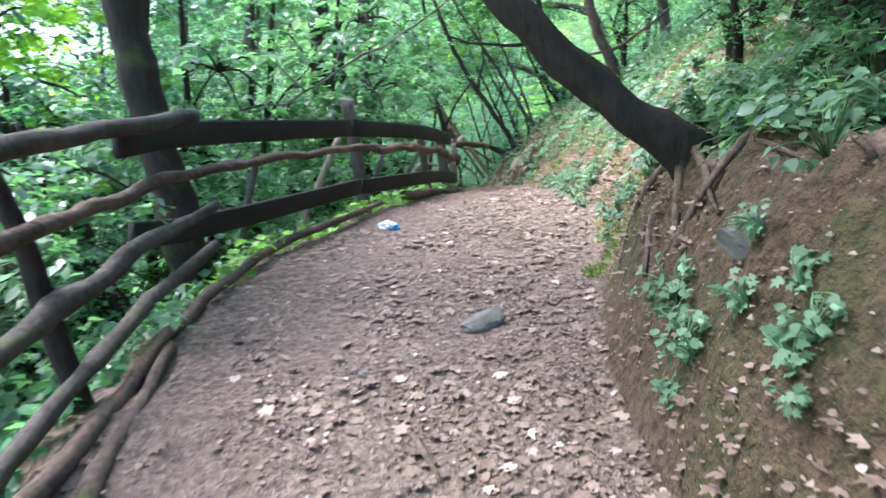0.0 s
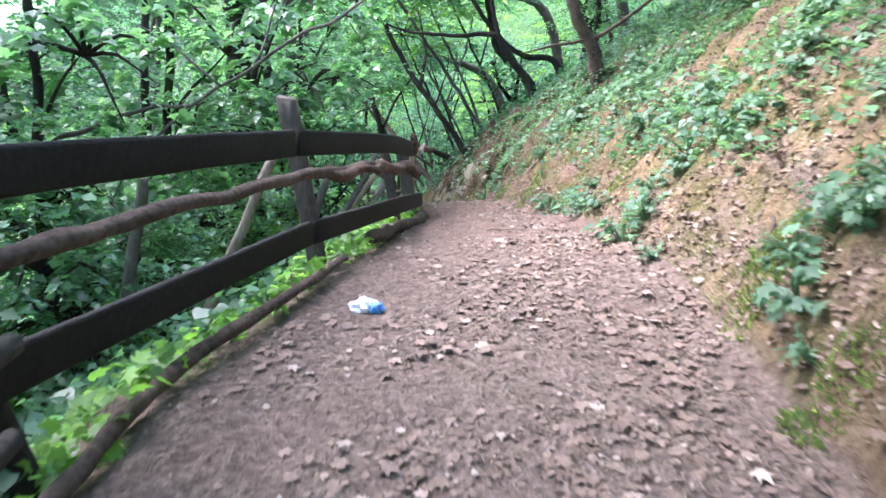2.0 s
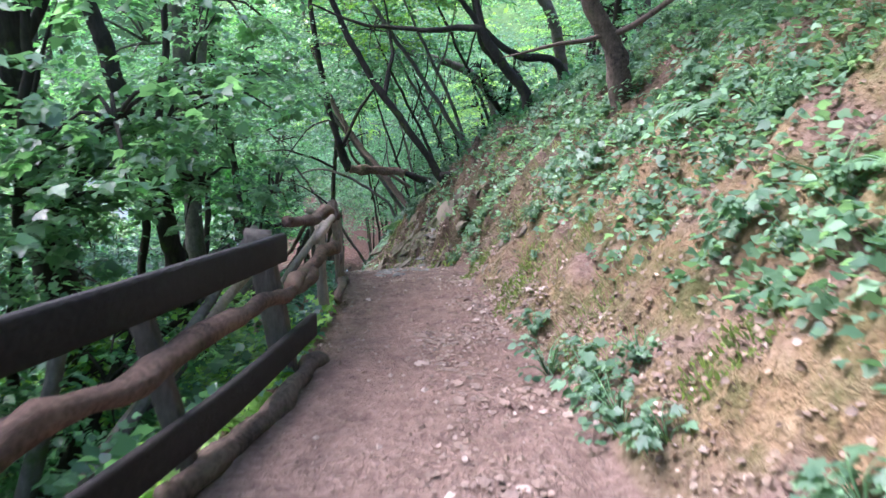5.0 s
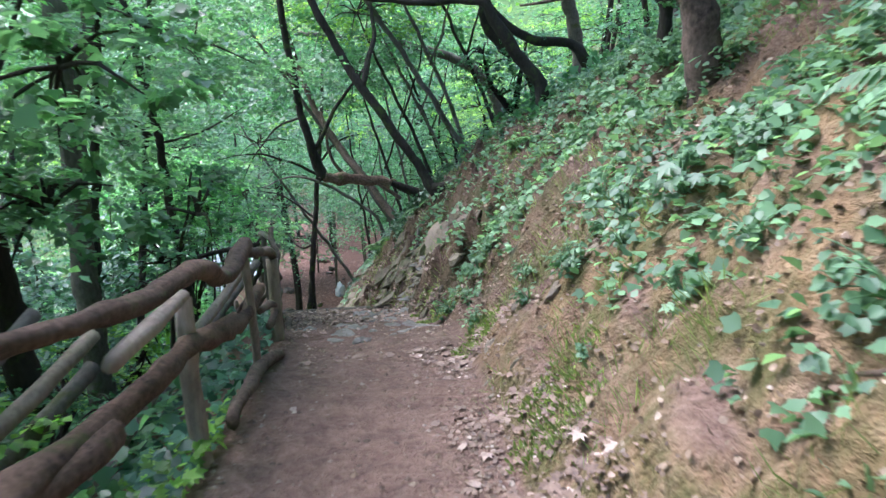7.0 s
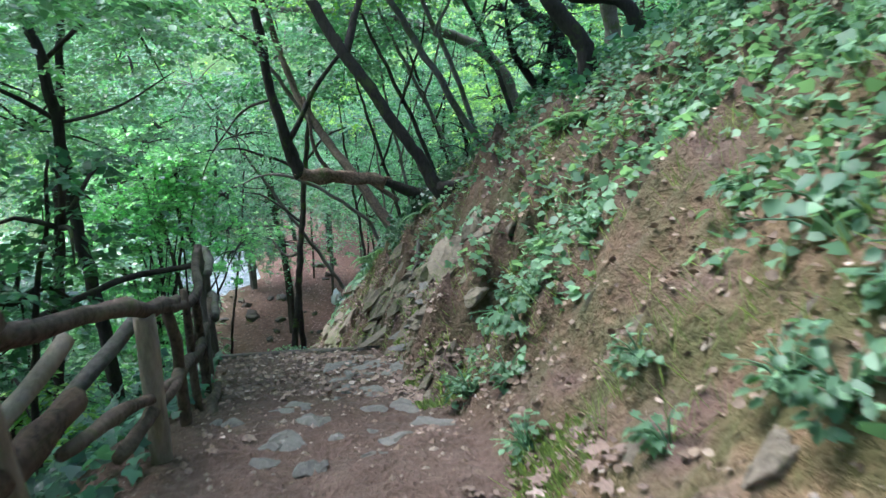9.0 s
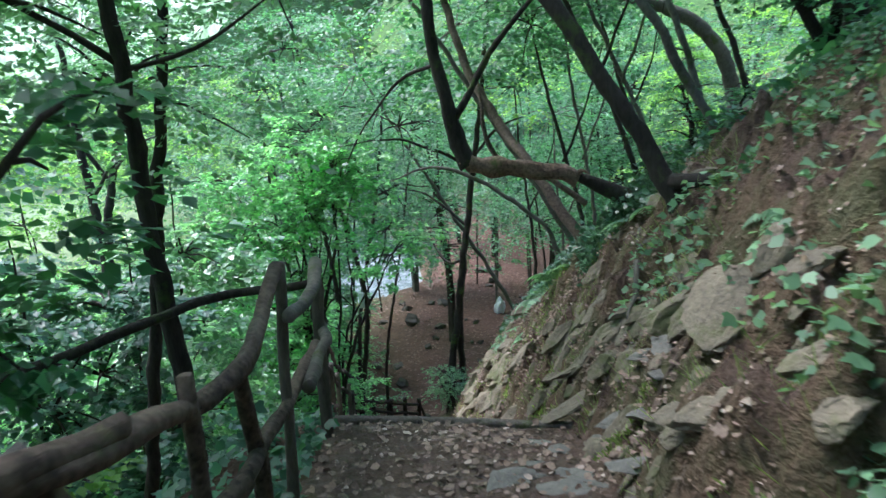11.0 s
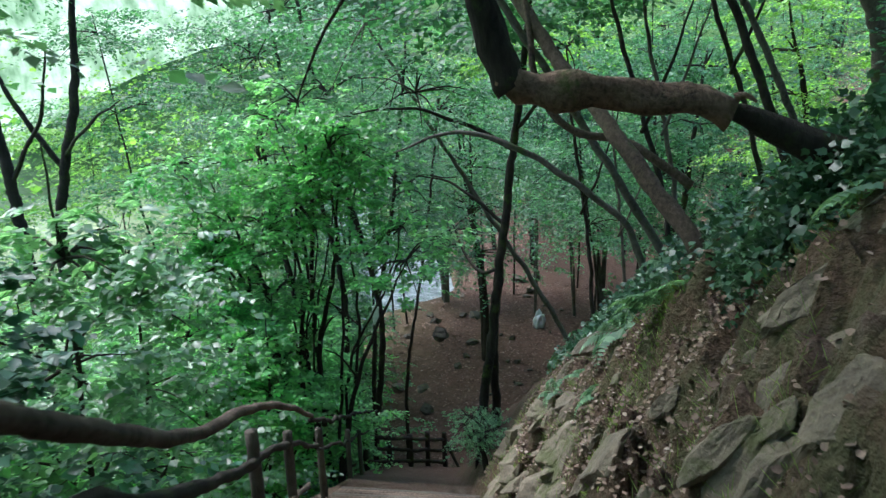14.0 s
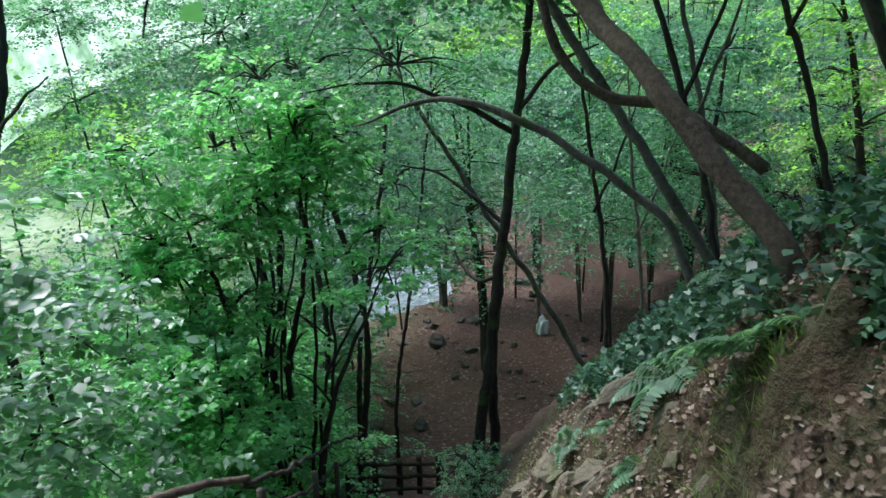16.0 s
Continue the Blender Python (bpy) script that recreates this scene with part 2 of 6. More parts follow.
TERRACE_LITTER = litter_mat("terrace_leaves", [(0.0, (0.055, 0.028, 0.021)), (0.6, (0.14, 0.074, 0.055)), (0.93, (0.21, 0.12, 0.092)), (1.0, (0.32, 0.24, 0.2))])
SOILBITS = litter_mat("clods_and_pebbles", [(0.0, (0.06, 0.04, 0.03)), (0.6, (0.2, 0.14, 0.1)), (1.0, (0.38, 0.32, 0.27))], 0.9)
WHITE_PLASTIC = plain("white_plastic", (0.75, 0.77, 0.8), 0.3)
BLUE_PLASTIC = plain("blue_plastic", (0.1, 0.3, 0.7), 0.3)
PAPER = plain("paper_sign", (0.75, 0.74, 0.7), 0.7)


# ---- plan of the ground ----
def along(table):
    ys, vs = zip(*table)
    return lambda y: np.interp(y, ys, vs)


path_z = along([(-40, 1.0), (-8, 0.3), (0, 0.13), (4, 0.08), (5.5, 0.02), (7.4, -0.07), (9.6, -0.38), (11, -0.66), (12.2, -0.93), (13.8, -1.16),
                (15.7, -1.56), (17.6, -2.18), (18.7, -2.53), (19.9, -2.92), (39.3, -13.7), (60, -14.4), (120, -15.2)])
edge_left = along([(-40, -6), (-8, -2.3), (0, -1.6), (2.2, -1.5), (4.8, -1.48), (5.7, -1.28), (7.4, -0.68), (9.5, -0.22), (11, 0.03), (13.2, 0.17), (14.9, 0.15),
                   (17.6, -0.1), (19.7, -0.5), (24, -1.9), (34, -4.2), (39, -4.6), (60, -6)])
edge_right = along([(-40, -3), (-8, 0.5), (0, 0.6), (3.3, 0.75), (5.6, 1.15), (8, 1.4), (11, 1.55), (12.2, 1.5), (15.7, 1.6), (17.6, 1.3), (19.7, 1.15),
                    (24, 0.2), (27, -0.5), (34, -2.2), (39, -2.2), (42, 0), (60, 4)])
bank_rise = along([(0, 0), (0.3, 0.3), (1.0, 1.05), (2, 1.9), (4, 3.2), (8, 5.8), (30, 18), (100, 45), (500, 110)])
bank_gain = along([(-8, 1.4), (0, 3.2), (2.5, 4.2), (4.2, 3.8), (5.2, 1.8), (6.5, 1.1), (12, 1.15), (16, 1.25), (19, 1.5), (22, 2.1), (27, 2.2), (34, 1.5), (42, 0.5), (60, 0.4)])
bank_fade = along([(0, 0.45), (5, 0.45), (8, 1.5), (12, 3)])
drop = along([(0, 0), (0.25, -0.06), (1, -0.55), (3, -2.4), (8, -7), (20, -15)])
STEP_START, STEP_RUN, STEP_RISE = 19.95, 0.324, 0.18


def river_centre(y):
    return np.interp(y, [-60, 38, 50, 55, 59, 66, 75, 90, 110, 300], [-26, -22, -17, -12.2, -10.0, -11.5, -17, -27, -35, -60])


def ground(x, y):
    """Height of the ground without its small relief (numpy arrays or numbers)."""
    x, y = np.asarray(x, float), np.asarray(y, float)
    z = path_z(y)
    xl, xr = edge_left(y), edge_right(y)
    n = np.clip(np.floor((y - STEP_START) / STEP_RUN) + 1, 0, 29)
    treads = -2.92 - n * STEP_RISE
    on_stairs = (y > STEP_START) & (y < 29.6) & (x > xl - 0.15) & (x < xr + 0.1)
    z = np.where(on_stairs, treads, z)
    u = np.maximum(x - xr, 0)
    rise = bank_rise(u) * (1 + (bank_gain(y) - 1) * np.exp(-u / bank_fade(y)))
    v = np.maximum(xl - x, 0)
    left = path_z(y) + drop(v)
    valley = np.interp(y, [-60, 40, 60, 120, 400], [-12.9, -13.8, -14.5, -15.2, -14.7])
    far = np.maximum(0, -x - 56) * 0.7
    left = np.maximum(left, valley) + far
    z = np.where(x < xl, left, z + rise)
    # the river's bed
    r = np.abs(x - river_centre(y))
    z = np.where(z < valley + 1.5, z - 1.2 * np.clip((4.0 - r) / 1.2, 0, 1), z)
    beyond = np.maximum(0, y - 90) * 0.35
    return z + beyond * (0.2 + 0.8 * np.clip((np.abs(x - river_centre(y)) - 4) / 14, 0, 1))


def relief(x, y):
    """Small relief: lumpy banks, a trodden path."""
    u = x - float(edge_right(y))
    v = float(edge_left(y)) - x
    k = min(1.0, max(0.0, max(u, v) / 0.4))
    p = Vector((x, y, 0))
    a = noise.fractal(p * 1.1, 0.9, 2.1, 5)
    b = noise.fractal(p * 5 + Vector((7, 3, 1)), 0.8, 2.0, 4)
    e = noise.fractal(p * 2.6 + Vector((0, 0, 9)), 1.0, 2.0, 5)
    rocky = max(0.0, min(1.0, (y - 15.5) / 2)) * max(0.0, min(1.0, (31 - y) / 4)) * max(0.0, min(1.0, u / 0.15)) * max(0.0, min(1.0, (3.2 - u) / 1.0))
    slant = x * 0.9 + y * 0.55
    ledge = slant * 2.6 + 1.2 * noise.noise(p * 1.3)
    step = ledge - math.floor(ledge)
    crag = (step if step < 0.75 else (1 - step) * 3) - 0.4 + 0.7 * abs(noise.noise(p * 3.1 + Vector((4, 4, 4)))) + 0.35 * noise.noise(p * 8)
    if rocky > 0:
        q = Vector((slant * 1.5, (y - x * 0.5) * 2.6, 0)) + Vector((noise.noise(p * 2.2), noise.noise(p * 2.2 + Vector((5, 5, 5))), 0)) * 0.45
        near, cells = noise.voronoi(q)
        crag = 0.55 * crag + 0.9 * (noise.cell(cells[0] * 7.3) * 0.5) + 0.5 * (q.x - cells[0].x) - 0.75 * max(0.0, 1 - (near[1] - near[0]) / 0.16)
    gully = abs(noise.noise(Vector((x * 0.8, y * 3.0, 2)))) * k
    tread = noise.fractal(p * 9, 0.9, 2.0, 3)
    raw = max(0.0, min(1.0, (7.0 - y) / 2)) * max(0.0, min(1.0, u / 0.1))
    lump = abs(noise.noise(p * 5.5 + Vector((2, 8, 4)))) + 0.5 * abs(noise.noise(p * 12 + Vector((1, 5, 9))))
    return 0.035 * a + 0.022 * b + 0.012 * tread + k * (0.14 * a + 0.1 * e + 0.05 * b + 0.02 * tread - 0.14 * gully) + rocky * 0.34 * crag + raw * 0.16 * lump


def height(x, y):
    return float(ground(x, y)) + (relief(x, y) if abs(x) < 14 and -10 < y < 60 else 0.0)


def mesh_object(name, verts, faces, material, smooth=True):
    me = bpy.data.meshes.new(name)
    me.from_pydata(verts, [], faces)
    me.materials.append(material)
    if smooth:
        me.polygons.foreach_set("use_smooth", [True] * len(me.polygons))
    me.update()
    return new(name, me)


def spaced(a, b, step):
    return list(np.arange(a, b, step))


def build_ground():
    far = [1.12 ** k for k in range(0, 50)]
    xs = [-14 - f * 1.2 for f in reversed(far) if f < 330] + spaced(-14, -3, 0.35) + spaced(-3, 5, 0.065) + spaced(5, 14, 0.35) + [14 + f * 1.2 for f in far if f < 330]
    ys = [-10 - f * 1.2 for f in reversed(far) if f < 330] + spaced(-10, 0, 0.5) + spaced(0, 30, 0.075) + spaced(30, 60, 0.4) + [60 + f * 1.2 for f in far if f < 330]
    gx, gy = np.meshgrid(xs, ys)
    gz = ground(gx, gy)
    verts = []
    for j, y in enumerate(ys):
        for i, x in enumerate(xs):
            d = relief(x, y) if -14 < x < 14 and -10 < y < 60 else 0.3 * noise.noise(Vector((x * 0.1, y * 0.1, 0)))
            verts.append((x, y, gz[j, i] + d))
    w = len(xs)
    faces = [(j * w + i, j * w + i + 1, (j + 1) * w + i + 1, (j + 1) * w + i) for j in range(len(ys) - 1) for i in range(w - 1)]
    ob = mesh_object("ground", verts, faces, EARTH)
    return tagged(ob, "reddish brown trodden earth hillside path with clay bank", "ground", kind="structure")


build_ground()


# ---- builders ----
def part(name, geo, material, parent=None, label="", smooth=True):
    """One mesh object from (verts, faces) in world or parent space, under its thing."""
    ob = mesh_object(name, geo[0], geo[1], material, smooth)
    if parent is not None:
        ob.parent = parent
    if label:
        ob["label"] = label
    return ob


def empty(name, place, label, category, group=""):
    ob = new(name)
    ob.location = place
    ob.empty_display_size = 0.1
    return tagged(ob, label, category, group)


def join(*geos):
    verts, faces = [], []
    for v, f in geos:
        k = len(verts)
        verts += [tuple(p) for p in v]
        faces += [tuple(i + k for i in q) for q in f]
    return verts, faces


def moved(geo, m):
    return [tuple(m @ Vector(v)) for v in geo[0]], geo[1]


def curve(points, radii, step=0.12):
    """A smooth line through the points, with a radius at each sample."""
    pts = [Vector(p) for p in points]
    if not isinstance(radii, (list, tuple)):
        radii = [radii] * len(pts)
    elif len(radii) == 2 and len(pts) > 2:
        radii = [radii[0] + (radii[1] - radii[0]) * i / (len(pts) - 1) for i in range(len(pts))]
    out, rad = [], []
    ext = [pts[0] * 2 - pts[1]] + pts + [pts[-1] * 2 - pts[-2]]
    for i in range(len(pts) - 1):
        a, b, c, d = ext[i:i + 4]
        n = max(2, int((c - b).length / step))
        for k in range(n):
            t = k / n
            out.append(0.5 * (2 * b + (c - a) * t + (2 * a - 5 * b + 4 * c - d) * t * t + (3 * b - a - 3 * c + d) * t ** 3))
            rad.append(radii[i] + (radii[i + 1] - radii[i]) * t)
    return out + [pts[-1]], rad + [radii[-1]]


def tube(points, radii, sides=9, rough=0.12, wobble=0.0, seed=0, step=0.12):
    """A log, trunk or twig: an uneven, closed tube with knots."""
    line, rad = curve(points, radii, step)
    knotty = 1.1 if rough >= 0.28 else 0.0
    verts, faces = [], []
    side = Vector((0.31, 0.2, 0.93))
    for i, (p, r) in enumerate(zip(line, rad)):
        d = (line[min(i + 1, len(line) - 1)] - line[max(i - 1, 0)]).normalized()
        if abs(d.dot(side)) > 0.9:
            side = Vector((0.9, -0.3, 0.1))
        a = d.cross(side).normalized()
        b = d.cross(a)
        side = -b if b.dot(side) < 0 else b
        a = side.cross(d).normalized()
        q = p + Vector([noise.noise(Vector((i * 0.25, seed * 7.1, k * 3.3))) for k in range(3)]) * wobble
        for s in range(sides):
            w = 2 * math.pi * s / sides
            n = a * math.cos(w) + side * math.sin(w)
            bump_r = r * (1 + rough * noise.noise((q + n * r) * (0.55 / max(r, 0.02)) + Vector((seed * 3.7, 0, 0)))
                          + rough * 0.5 * noise.noise(Vector((i * 0.23, s * 0.6 + seed, 5))) + knotty * max(0.0, noise.noise(Vector((i * 0.31, s * 0.25, seed * 2.3))) - 0.12))
            verts.append(q + n * bump_r)
        if i:
            k = (i - 1) * sides
            faces += [(k + s, k + (s + 1) % sides, k + sides + (s + 1) % sides, k + sides + s) for s in range(sides)]
    faces.append(tuple(range(sides))[::-1])
    faces.append(tuple(range(len(verts) - sides, len(verts))))
    return [tuple(v) for v in verts], faces


def plank(points, wide, thick, seed=0):
    """A sawn board set on edge along the points, slightly uneven, with worn edges."""
    line, _ = curve(points, 1.0, 0.25)
    verts, faces = [], []
    sec = [(-1, -0.8), (-0.75, -1), (0.75, -1), (1, -0.8), (1, 0.8), (0.75, 1), (-0.75, 1), (-1, 0.8)]
    for i, p in enumerate(line):
        d = (line[min(i + 1, len(line) - 1)] - line[max(i - 1, 0)])
        n = Vector((d.y, -d.x, 0)).normalized()
        up = n.cross(d).normalized()
        if up.z < 0:
            up = -up
        for s, w in sec:
            j = 1 + 0.06 * noise.noise(Vector((i * 0.35, w * 3, seed)))
            verts.append(p + n * s * thick / 2 + up * w * wide / 2 * j)
        if i:
            k = (i - 1) * 8
            faces += [(k + s, k + (s + 1) % 8, k + 8 + (s + 1) % 8, k + 8 + s) for s in range(8)]
    faces.append(tuple(range(8))[::-1])
    faces.append(tuple(range(len(verts) - 8, len(verts))))
    return [tuple(v) for v in verts], faces


def square_post(foot, top, wide, seed=0):
    """A hewn square post with a slanting, split head."""
    foot, top = Vector(foot), Vector(top)
    d = (top - foot).normalized()
    a = d.cross(Vector((0, 1, 0))).normalized()
    b = a.cross(d)
    rows = 10
    verts, faces = [], []
    sec = [(-1, -0.8), (-0.8, -1), (0.8, -1), (1, -0.8), (1, 0.8), (0.8, 1), (-0.8, 1), (-1, 0.8)]
    for i in range(rows + 1):
        p = foot.lerp(top, i / rows)
        for s, w in sec:
            j = 1 + 0.09 * noise.noise(Vector((i * 0.7, s * 2 + seed, w * 2)))
            q = p + (a * s + b * w) * wide / 2 * j
            if i == rows:
                q += d * (0.02 * s + 0.015 * noise.noise(Vector((s * 3, w * 3, seed))))
            verts.append(q)
        if i:
            k = (i - 1) * 8
            faces += [(k + s, k + (s + 1) % 8, k + 8 + (s + 1) % 8, k + 8 + s) for s in range(8)]
    faces += [tuple(range(8))[::-1], tuple(range(rows * 8, rows * 8 + 8))]
    return [tuple(v) for v in verts], faces


def leaf_mesh(name, centres, dirs, normals, sizes, material, ratio=0.62, lobed=False, simple=False):
    """Many folded leaves as one mesh; each leaf is an island of its own."""
    c, d, n = (np.asarray(v, float) for v in (centres, dirs, normals))
    s = np.asarray(sizes, float)[:, None]
    d = d / np.maximum(np.linalg.norm(d, axis=1, keepdims=True), 1e-9)
    w = np.cross(n, d)
    w = w / np.maximum(np.linalg.norm(w, axis=1, keepdims=True), 1e-9)
    n = np.cross(d, w)
    if simple:
        shape = [(0, 0, 0), (0.45, 0.36, 0.05), (1.0, 0, -0.1), (0.45, -0.36, 0.05)]
        quads = [(0, 1, 2), (0, 2, 3)]
    elif lobed == "palm":
        half = [(-0.03, 0.22, 0.03), (0.18, 0.47, 0.02), (0.31, 0.28, 0.06), (0.64, 0.48, 0.0), (0.6, 0.2, 0.06)]
        shape = [(0, 0, 0)] + half + [(1.0, 0, -0.12)] + [(a, -b, h) for a, b, h in reversed(half)]
        quads = [(0, i, i + 1) for i in range(1, 11)]
    elif lobed:
        shape = [(0, 0, 0), (0.25, 0.42, 0.10), (0.55, 0.5, 0.06), (0.62, 0.26, 0.08), (1.0, 0, -0.12), (0.62, -0.26, 0.08), (0.55, -0.5, 0.06), (0.25, -0.42, 0.10)]
        quads = [(0, 1, 2, 3), (0, 3, 4, 5), (0, 5, 6, 7)]
    else:
        shape = [(0, 0, 0), (0.3, 0.42 * ratio / 0.62, 0.07), (0.68, 0.36 * ratio / 0.62, 0.03), (1.0, 0, -0.12), (0.68, -0.36 * ratio / 0.62, 0.03), (0.3, -0.42 * ratio / 0.62, 0.07)]
        quads = [(0, 1, 2, 3), (0, 3, 4, 5)]
    k = len(shape)
    fold = min(1.0, ratio / 0.4)
    v = np.stack([c + s * (d * a + w * b + n * h * fold) for a, b, h in shape], axis=1).reshape(-1, 3)
    m = len(c)
    q = np.array(quads)
    e = q.shape[1]
    f = (q[None] + (np.arange(m) * k)[:, None, None]).reshape(-1, e)
    me = bpy.data.meshes.new(name)
    me.vertices.add(len(v))
    me.vertices.foreach_set("co", v.ravel())
    me.loops.add(f.size)
    me.loops.foreach_set("vertex_index", f.ravel())
    me.polygons.add(len(f))
    me.polygons.foreach_set("loop_start", np.arange(len(f)) * e)
    me.materials.append(material)
    me.update(calc_edges=True)
    return me


def unit(rng, n):
    v = rng.normal(size=(n, 3))
    return v / np.linalg.norm(v, axis=1, keepdims=True)


def spray_leaves(rng, starts, headings, per=13, length=0.75, size=0.085, droop=0.25):
    """Leaves set left and right along flat twigs, as hornbeam and beech carry them."""
    m = len(starts)
    h = headings / np.linalg.norm(headings, axis=1, keepdims=True)
    up = np.tile([0.0, 0.0, 1.0], (m, 1)) + rng.normal(scale=0.2, size=(m, 3))
    side = np.cross(up, h)
    side /= np.linalg.norm(side, axis=1, keepdims=True)
    nrm = np.cross(h, side)
    C, D, N, S = [], [], [], []
    ln = length * rng.uniform(0.6, 1.25, size=(m, 1))
    for k in range(per):
        t = (k + 0.5) / per
        sgn = 1 if k % 2 else -1
        pos = starts + h * ln * t - np.array([0, 0, 1.0]) * ln * droop * t * t + rng.normal(scale=0.02, size=(m, 3))
        d = h * 0.55 + side * sgn * 0.9 - np.array([0, 0, 0.18]) + rng.normal(scale=0.22, size=(m, 3))
        C.append(pos)
        D.append(d)
        N.append(nrm + rng.normal(scale=0.3, size=(m, 3)))
        S.append(size * rng.uniform(0.65, 1.25, size=m) * (1.1 - 0.35 * t))
    return [np.concatenate(v) for v in (C, D, N, S)]


def crown_leaves(rng, radius, flat, sprays, per, size, base):
    """Sprays in uneven layered clumps round the crown's middle, thick outside, with gaps."""
    clumps = unit(rng, 16) * rng.uniform(0.35, 1.0, size=(16, 1)) * radius
    pick = rng.integers(0, 16, size=sprays)
    p = clumps[pick] + rng.normal(scale=radius * 0.27, size=(sprays, 3)) * np.array([1, 1, 0.24])
    p[:, 2] *= flat
    out = p + rng.normal(scale=radius * 0.35, size=(sprays, 3))
    out[:, 2] *= 0.25
    C, D, N, S = spray_leaves(rng, p, out, per, radius * 0.3, size)
    return C + np.array(base), D, N, S, p + np.array(base), clumps * np.array([1, 1, flat]) + np.array(base)


# ---- the fence of the path ----
fence_line = along([(0, -2.35), (2.2, -2.15), (4.95, -1.75), (7.5, -0.87), (9.5, -0.23), (11, 0.03), (13.2, 0.17), (14.9, 0.15), (15.65, 0.13), (17.6, -0.1), (19.65, -0.52),
                    (23.4, -1.7), (26.8, -2.6), (30, -3.3), (34, -4.3), (37, -4.6)])


def fp(y, z, off=0.0):
    return (float(fence_line(y)) + off, y, z)


def build_board_fence():
    f = empty("board_fence", (-0.9, 7.5, height(-0.9, 7.5)), "dark weathered board fence with log rails along the path edge", "fence")
    inv = Matrix.Translation(-Vector(f.location))

    def add(name, geo, material, label=""):
        return part(name, moved(geo, inv), material, f, label)

    add("post", square_post((-0.82, 7.66, -0.5), (-0.97, 7.64, 1.03), 0.12, 1), POSTWOOD, "grey split square post")
    add("post", square_post((-0.19, 9.62, -0.75), (-0.345, 9.6, 0.42), 0.085, 2), POSTWOOD)
    add("post", square_post((0.02, 11.14, -1.1), (-0.11, 11.12, 0.24), 0.14, 3), POSTWOOD)
    add("top_board", plank([(-1.68, 3.88, 1.16), (-1.66, 5.0, 1.06), (-0.94, 7.45, 0.77)], 0.165, 0.045, 1), PLANK)
    add("top_board", plank([(-0.92, 7.5, 0.765), (-0.3, 9.5, 0.44), (0.02, 11.2, 0.12)], 0.165, 0.045, 2), PLANK)
    add("lower_board", plank([(-1.68, 3.9, 0.66), (-1.6, 5.0, 0.45), (-0.88, 7.45, 0.19)], 0.15, 0.045, 3), PLANK)
    add("lower_board", plank([(-0.86, 7.5, 0.18), (-0.2, 9.5, -0.12), (0.12, 11.6, -0.54)], 0.15, 0.045, 4), PLANK)
    add("log_rail", tube([(-1.62, 1.5, 1.0), (-1.6, 2.65, 0.98), (-1.62, 3.1, 0.95), (-1.66, 3.7, 0.89), (-1.6, 4.12, 0.9), (-1.46, 5.0, 0.83), (-1.2, 6.0, 0.74), (-0.8, 7.4, 0.58), (-0.42, 8.7, 0.39)], [0.03, 0.035, 0.035, 0.032, 0.036, 0.032, 0.032, 0.035, 0.028], 9, 0.35, 0.03, 1), BARK_BROWN)
    add("log_rail", tube([(-0.72, 7.6, 0.55), (-0.42, 8.5, 0.4), (-0.27, 9.2, 0.28), (-0.06, 10.3, 0.06), (0.12, 11.9, -0.3)], [0.032, 0.039, 0.042, 0.04, 0.034], 10, 0.45, 0.05, 2), BARK_RED)
    add("edge_log", tube([(-1.5, 4.7, 0.12), (-1.32, 5.65, 0.1), (-1.1, 6.2, 0.09), (-0.95, 6.65, 0.08), (-0.66, 7.4, 0.02)], [0.03, 0.034, 0.032, 0.03, 0.025], 8, 0.3, 0.03, 3), BARK_BROWN)
    add("edge_log", tube([(-0.5, 8.3, -0.09), (-0.28, 9.3, -0.28), (-0.03, 10.3, -0.48), (0.17, 11.5, -0.73)], [0.05, 0.056, 0.056, 0.05], 10, 0.4, 0.05, 4), BARK_BROWN)


